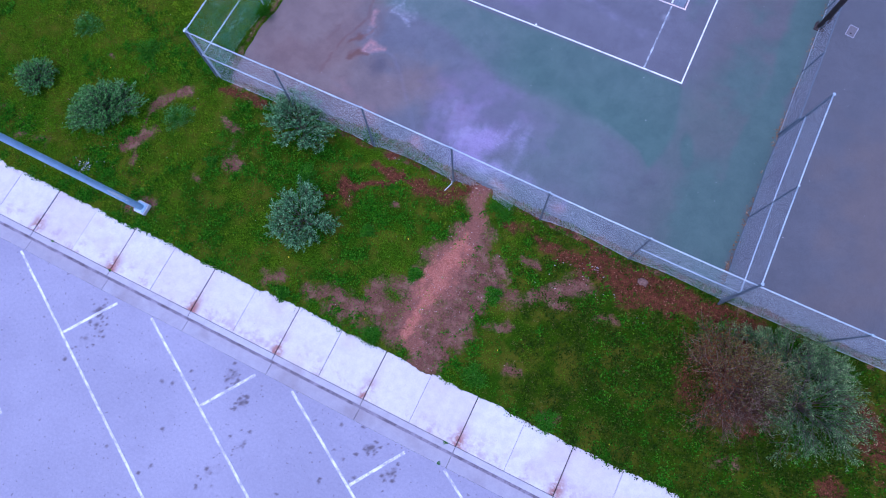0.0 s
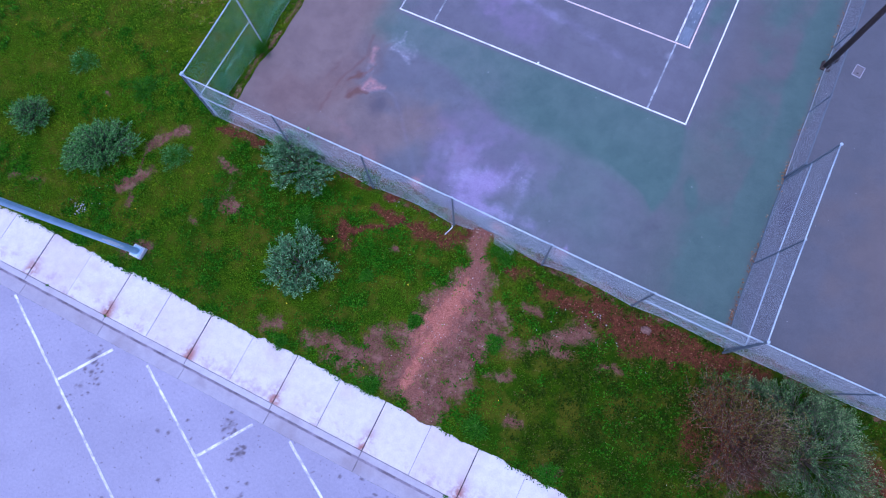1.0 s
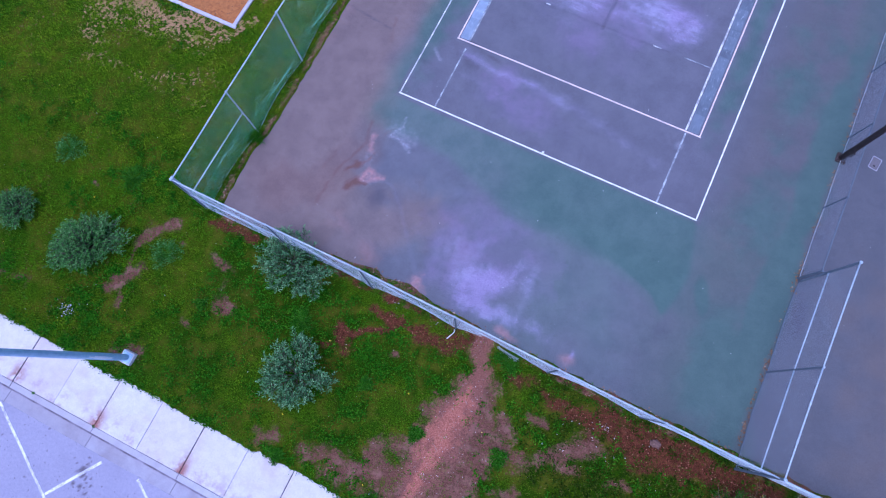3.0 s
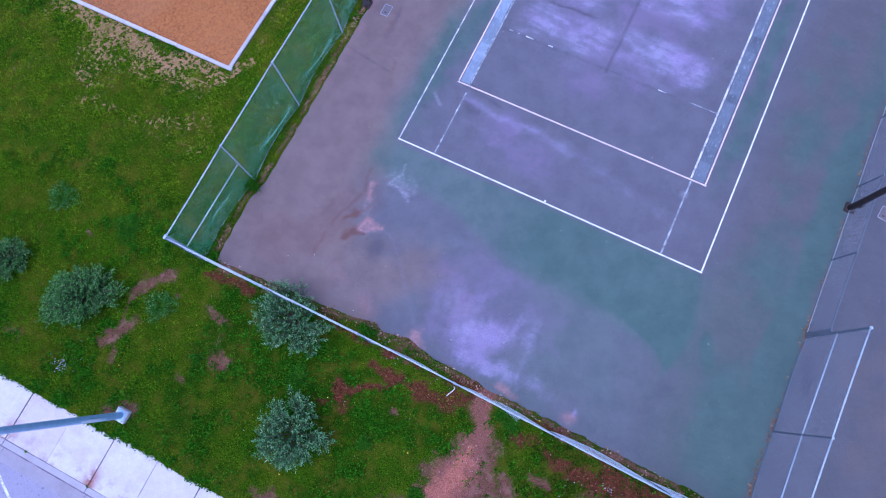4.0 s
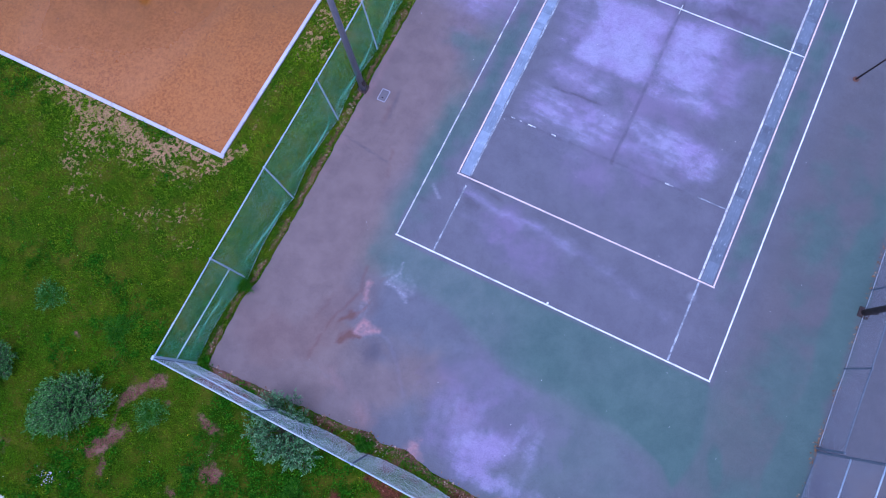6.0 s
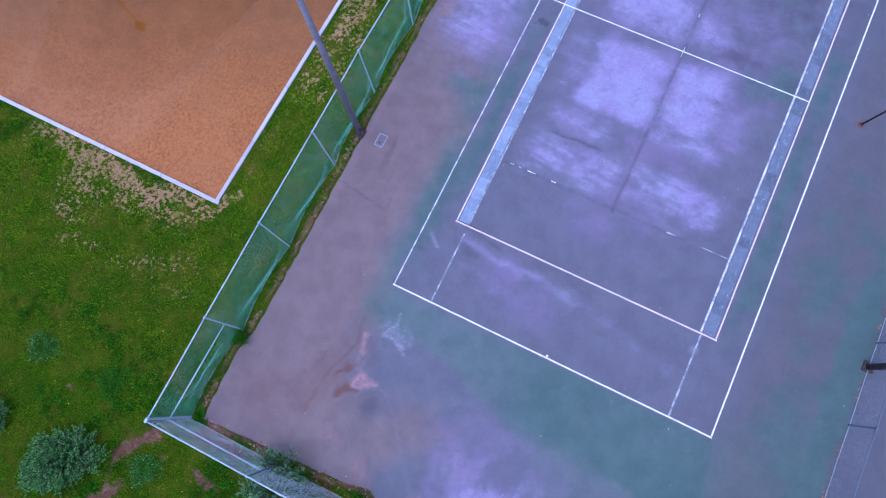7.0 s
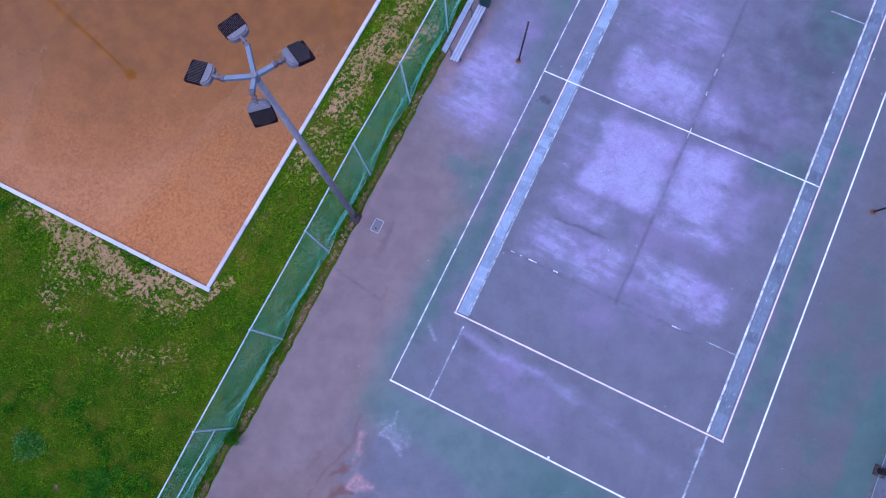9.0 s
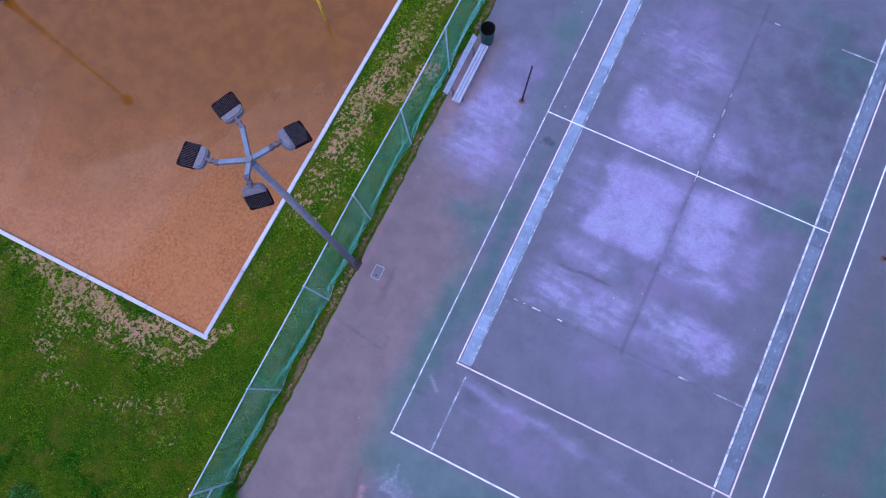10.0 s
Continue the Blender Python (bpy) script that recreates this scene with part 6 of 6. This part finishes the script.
def soil_mound(x, y):
    """A low heap of pale dry soil."""
    rng = random.Random(9)
    ob = thing("soil_mound", (x, y, 0.04), "low heap of pale dry soil on the wood chips", "soil heap")
    bm = bmesh.new()
    bmesh.ops.create_icosphere(bm, subdivisions=3, radius=1.0)
    for v in bm.verts:
        lump = 1 + 0.6 * noise.noise(v.co * 1.7) + 0.25 * noise.noise(v.co * 5)
        v.co = Vector((v.co.x * 0.17 * lump, v.co.y * 0.10 * lump, max(v.co.z, -0.1) * 0.07 * lump))
    part("heap", bm, M_HEAP, ob, flat=False)


soil_mound(12.33, -7.17)


# ---------- grass, clover, chips, gravel, litter ----------
def lawn_points(count, x0, x1, y0, y1, rng):
    x, y = rng.uniform(x0, x1, count), rng.uniform(y0, y1, count)
    inside = (y > court_south_edge(x) + 0.05) & (x > court_west_edge(y) + 0.05)
    in_pit = (x < pit_east(y) + 0.2) & (y > PIT_SOUTH - 0.2)
    ok = ~inside & ~in_pit & (y > walk_edge(x) - 0.02)
    return x[ok], y[ok]


def bare(x, y):
    return np.maximum(np.maximum(dirt_at(x, y), mulch_at(x, y)), np.maximum(trail_at(x, y), sandy_at(x, y)))


def blades(name, areas, density, length, width, per, material, label, seed, where, spread=0.05, flat=0.8):
    rng = np.random.default_rng(seed)
    vs, fs, base = [], [], 0
    for x0, x1, y0, y1 in areas:
        x, y = lawn_points(int(density * (x1 - x0) * (y1 - y0)), x0, x1, y0, y1, rng)
        keep = rng.uniform(0, 1, len(x)) < where(x, y)
        x, y = np.repeat(x[keep], per), np.repeat(y[keep], per)
        n = len(x)
        x, y = x + rng.normal(size=n) * spread, y + rng.normal(size=n) * spread
        z = ground_height(x, y)
        a = rng.uniform(0, 6.283, n)
        ln = length * rng.uniform(0.5, 1.3, n) * (0.65 + 0.9 * smooth(0.35, 0.65, fbm(x, y, 0.4, seed)))
        lie = rng.uniform(0.4, 1.0, n) * flat
        tip = np.stack([x + np.cos(a) * ln * lie, y + np.sin(a) * ln * lie, z + ln * (1.05 - 0.75 * lie)], -1)
        w = width * rng.uniform(0.7, 1.3, n)
        mid = np.stack([x + np.cos(a) * ln * lie * 0.45, y + np.sin(a) * ln * lie * 0.45, z + ln * 0.62 * (1.1 - 0.6 * lie)], -1)
        off = np.stack([-np.sin(a) * w / 2, np.cos(a) * w / 2, 0 * a], -1)
        root = np.stack([x, y, z - 0.01], -1)
        v = np.stack([root, mid + off, tip, mid - off], 1).reshape(-1, 3)
        k = np.arange(n)[:, None] * 4 + base
        fs.append(k + np.array([[0, 1, 2, 3]]))
        vs.append(v)
        base += len(v)
    ob = new(name, soup(name, np.concatenate(vs), np.concatenate(fs), material))
    return tagged(ob, label, "grass", kind="stuff")


AREAS = [(-12, 21.5, -12.75, -6.0), (-20.5, -3.4, -12.75, 0.1), (-6.6, -3.4, 0.1, 16)]


def lawn_density(x, y):
    return np.clip((1 - 0.75 * lush_at(x, y)) * (1 - 0.55 * smooth(-4.0, 0.0, y) * (x < -3.4)) * (1 - 0.82 * smooth(7.8, 10.0, x)) * (1 - 0.93 * bare(x, y)) * (0.35 + 0.9 * fbm(x, y, 1.4, 101)), 0, 1)


def clover_density(x, y):
    lush = lush_at(x, y) * (0.12 + 0.88 * smooth(0.44, 0.56, fbm(x, y, 0.28, 106, 3)))
    rim = 0.9 * smooth(0.35, 0.1, np.abs(y - walk_edge(x) - 0.1)) * (fbm(x, y, 0.5, 104) > 0.45)
    return np.clip(np.maximum(lush * (1 - 0.65 * smooth(8.8, 11.0, x)), rim) * (1 - 0.97 * bare(x, y)), 0, 1)


blades("lawn_grass", AREAS, 200, 0.06, 0.016, 4, M_BLADE, "short bright green grass", 201, lawn_density)
blades("clover_patch", AREAS, 150, 0.075, 0.038, 7, M_CLOVER, "dark green broad-leaved clover and weeds", 202, clover_density, 0.06, 0.9)
blades("ground_cover", [(7.5, 21.5, -12.75, -6.6)], 150, 0.08, 0.036, 7, M_DARKWEED, "dark low ground cover near the large shrubs", 205, lambda x, y: np.clip(smooth(8.2, 10.5, x + 0.4 * (y + 9)) * (0.35 + 0.6 * smooth(0.4, 0.6, fbm(x, y, 0.4, 110))) * (1 - 0.9 * bare(x, y)), 0, 1), 0.06, 0.9)
blades("dry_grass", AREAS, 70, 0.075, 0.014, 3, M_DRY, "thin dry brown grass among the green", 204, lambda x, y: np.clip((0.12 + 0.35 * smooth(8, 13, x)) * (1 - bare(x, y)) * smooth(0.35, 0.65, fbm(x, y, 0.9, 107)) + 0.5 * bare(x, y) * (fbm(x, y, 0.3, 108) > 0.62), 0, 1))
blades("yellow_grass", AREAS, 230, 0.06, 0.016, 4, M_YELLOW_GRASS, "yellowish thin grass near the pit", 206, lambda x, y: np.clip((smooth(-8.0, -1.5, y) * (x < -3.4) * 0.95 + 0.30 * smooth(0.5, 0.68, fbm(x, y, 1.8, 120)) * (x < 6)) * (0.3 + 0.7 * smooth(0.35, 0.6, fbm(x, y, 0.5, 121))) * (1 - 0.6 * bare(x, y)), 0, 1))
blades("edge_weeds", [(-4.0, -3.4, -6.5, 16), (-4, 14.6, -6.8, -6.0)], 230, 0.10, 0.026, 6, M_EDGE_WEED, "ragged weeds along the foot of the fence", 203, lambda x, y: np.where(x > -3.2, 0.5 * smooth(0.52, 0.62, fbm(x, y, 0.6, 105)), 0.9 * smooth(0.30, 0.46, fbm(x, y, 0.6, 105)) * smooth(-0.03, -0.14, x - court_west_edge(y))), 0.035)


def scatter(name, x, y, size, material, label, category, rng, lift=0.0, tall=0.6):
    """Small angular bits lying on the ground."""
    n = len(x)
    z = np.maximum(ground_height(x, y), np.where((y > court_south_edge(x)) & (x > court_west_edge(y)), 0.0, -9)) + lift
    z = np.where((y < WALK_NORTH - 0.1) & (y > KERB_BACK), 0.19, z)
    z = np.where(y < GUTTER_EDGE, 0.0, z)
    s = size * rng.uniform(0.5, 1.4, n)
    base = np.array([[1, 0, 0], [-0.5, 0.8, 0], [-0.6, -0.7, 0], [0.1, 0.05, 1]])
    a = rng.uniform(0, 6.283, n)
    sx = rng.uniform(0.5, 1.3, n)
    bx, by = base[:, 0][None] * (s * sx)[:, None], base[:, 1][None] * s[:, None]
    vx = x[:, None] + bx * np.cos(a)[:, None] - by * np.sin(a)[:, None]
    vy = y[:, None] + bx * np.sin(a)[:, None] + by * np.cos(a)[:, None]
    vz = z[:, None] + base[:, 2][None] * (s * tall)[:, None]
    k = np.arange(n)[:, None] * 4
    f = np.concatenate([k + np.array([[0, 1, 3]]), k + np.array([[1, 2, 3]]), k + np.array([[2, 0, 3]])])
    ob = new(name, soup(name, np.stack([vx, vy, vz], -1).reshape(-1, 3), f, material))
    return tagged(ob, label, category, kind="stuff")


def bits():
    rng = np.random.default_rng(301)
    x, y = lawn_points(60000, -5, 21.5, -12.6, -5.9, rng)
    keep = rng.uniform(0, 1, len(x)) < 0.70 * mulch_at(x, y) ** 2
    scatter("wood_chips", x[keep], y[keep], 0.022, M_CHIP, "reddish wood chips strewn along the fence", "wood chips", rng, 0.0, 0.4)
    x, y = lawn_points(26000, -4, 12, -12.6, -6, rng)
    keep = rng.uniform(0, 1, len(x)) < 0.30 * np.maximum(trail_at(x, y), 0.5 * dirt_at(x, y)) ** 2
    scatter("gravel", x[keep], y[keep], 0.013, M_STONE, "pale gravel scattered over the trodden path", "gravel", rng)
    y1, x2 = rng.uniform(-6.3, 16, 3400), rng.uniform(-3.5, 14.5, 1500)
    x = np.concatenate([court_west_edge(y1) + rng.normal(-0.04, 0.07, 3400), x2])
    y = np.concatenate([y1, court_south_edge(x2) + rng.normal(0, 0.09, 1500)])
    keep = rng.uniform(0, 1, len(x)) < smooth(0.35, 0.6, fbm(x, y, 0.7, 109))
    scatter("edge_debris", x[keep], y[keep], 0.034, M_DEBRIS, "dry leaves and debris along the court edge", "debris", rng, 0.004, 0.5)
    y = np.concatenate([rng.uniform(-6.2, 0.4, 480), rng.uniform(0.4, 9.0, 260)])
    x = 14.53 + rng.normal(0, 0.05, len(y))
    keep = rng.uniform(0, 1, len(x)) < smooth(0.42, 0.62, fbm(x, y, 0.8, 119)) + 0.05
    scatter("fence_debris", x[keep], y[keep], 0.03, M_FENCE_LEAF, "rusty fallen leaves along the dividing fence", "debris", rng, 0.004, 0.5)
    x, y = rng.uniform(-19, -7.2, 420), rng.uniform(0.2, 13, 420)
    keep = rng.uniform(0, 1, 420) < np.clip(shore_at(x, y), 0.1, 1)
    x, y, keep = np.concatenate([x[keep], rng.uniform(-16, -7.2, 150)]), np.concatenate([y[keep], PIT_SOUTH + np.abs(rng.normal(0.1, 0.22, 150))]), slice(None)
    y2 = rng.uniform(0.2, 13, 420)
    x, y = np.concatenate([x, pit_east(y2) - 0.05 - np.abs(rng.normal(0, 0.28, 420))]), np.concatenate([y, y2])
    scatter("pit_specks", x[keep], y[keep], 0.02, M_BARK, "dark leaf bits lying on the wet sand", "specks", rng, PIT_LEVEL + 0.7 + 0.05, 0.4)
    x, y = rng.uniform(-3, 20, 170), rng.uniform(-6, 19, 170)
    scatter("court_specks", x, y, 0.013, M_LITTER, "small pale specks on the court", "specks", rng, 0.003, 0.4)
    x, y = lawn_points(150, -18, 20, -12.5, 0, rng)
    scatter("litter_specks", x, y, 0.012, M_LITTER, "small pale bits of litter in the grass", "litter", rng, 0.05, 0.5)
    x, y = np.concatenate([rng.normal(-6.15, 0.2, 60), rng.normal(5.0, 1.2, 14), rng.normal(6.9, 0.5, 30), rng.normal(2.85, 0.12, 9), rng.normal(-3.0, 0.1, 6), rng.normal(10.8, 0.2, 16), rng.normal(10.5, 1.2, 30)]), np.concatenate([rng.normal(-11.55, 0.15, 60), rng.normal(-6.75, 0.12, 14), rng.normal(-9.6, 1.0, 30), rng.normal(-6.40, 0.08, 9), rng.normal(-6.45, 0.06, 6), rng.normal(-7.4, 0.06, 16), rng.normal(-8.0, 0.5, 30)])
    scatter("paper_scraps", x, y, 0.018, M_PAPER, "torn white paper scraps on the grass", "litter", rng, 0.05, 0.5)
    x, y = lawn_points(420, -20, 20, -12.5, 1, rng)
    keep = rng.uniform(0, 1, len(x)) < 0.12
    scatter("yellow_flowers", x[keep], y[keep], 0.026, M_FLOWER, "single yellow flowers in the lawn", "flowers", rng, 0.06, 0.5)


bits()


def kerb_weed(x, y, seed):
    """A small tuft that has rooted in an open joint."""
    rng = np.random.default_rng(seed)
    ob = thing("joint_weed", (x, y, 0.165), "small green weed rooted in a pavement joint", "weed", "weeds in the joints")
    a = rng.uniform(0, 6.283, 40)
    way = np.stack([np.cos(a), np.sin(a), rng.uniform(0.1, 0.7, 40)], -1)
    v, f = leaf_cards(way * 0.01, way, 0.05, 0.022, rng)
    part("leaf_tuft", soup("leaf_tuft", v, f, M_CLOVER), M_CLOVER, ob)


for n, (x, y) in enumerate(((-5.6, KERB_BACK), (-3.30, KERB_BACK), (8.86, KERB_BACK), (8.9, GUTTER_EDGE + 0.05), (8.80, KERB_BACK - 0.04))):
    kerb_weed(x, y, 400 + n)


def plastic_strip():
    """A white strip of plastic caught at the foot of the fence."""
    ob = thing("plastic_strip", (5.38, -6.80, 0.03), "curled white plastic strip caught at the fence foot", "litter")
    pts = [(0.0, 0.12, 0.22), (0.04, 0.10, 0.26), (0.07, 0.03, 0.24), (0.02, -0.10, 0.16), (-0.06, -0.24, 0.08), (-0.12, -0.38, 0.02)]
    part("strip", sweep([(0.7 * a, 0.7 * b, 0.7 * c) for a, b, c in pts], 0.014, 6), M_LITTER, ob)


plastic_strip()
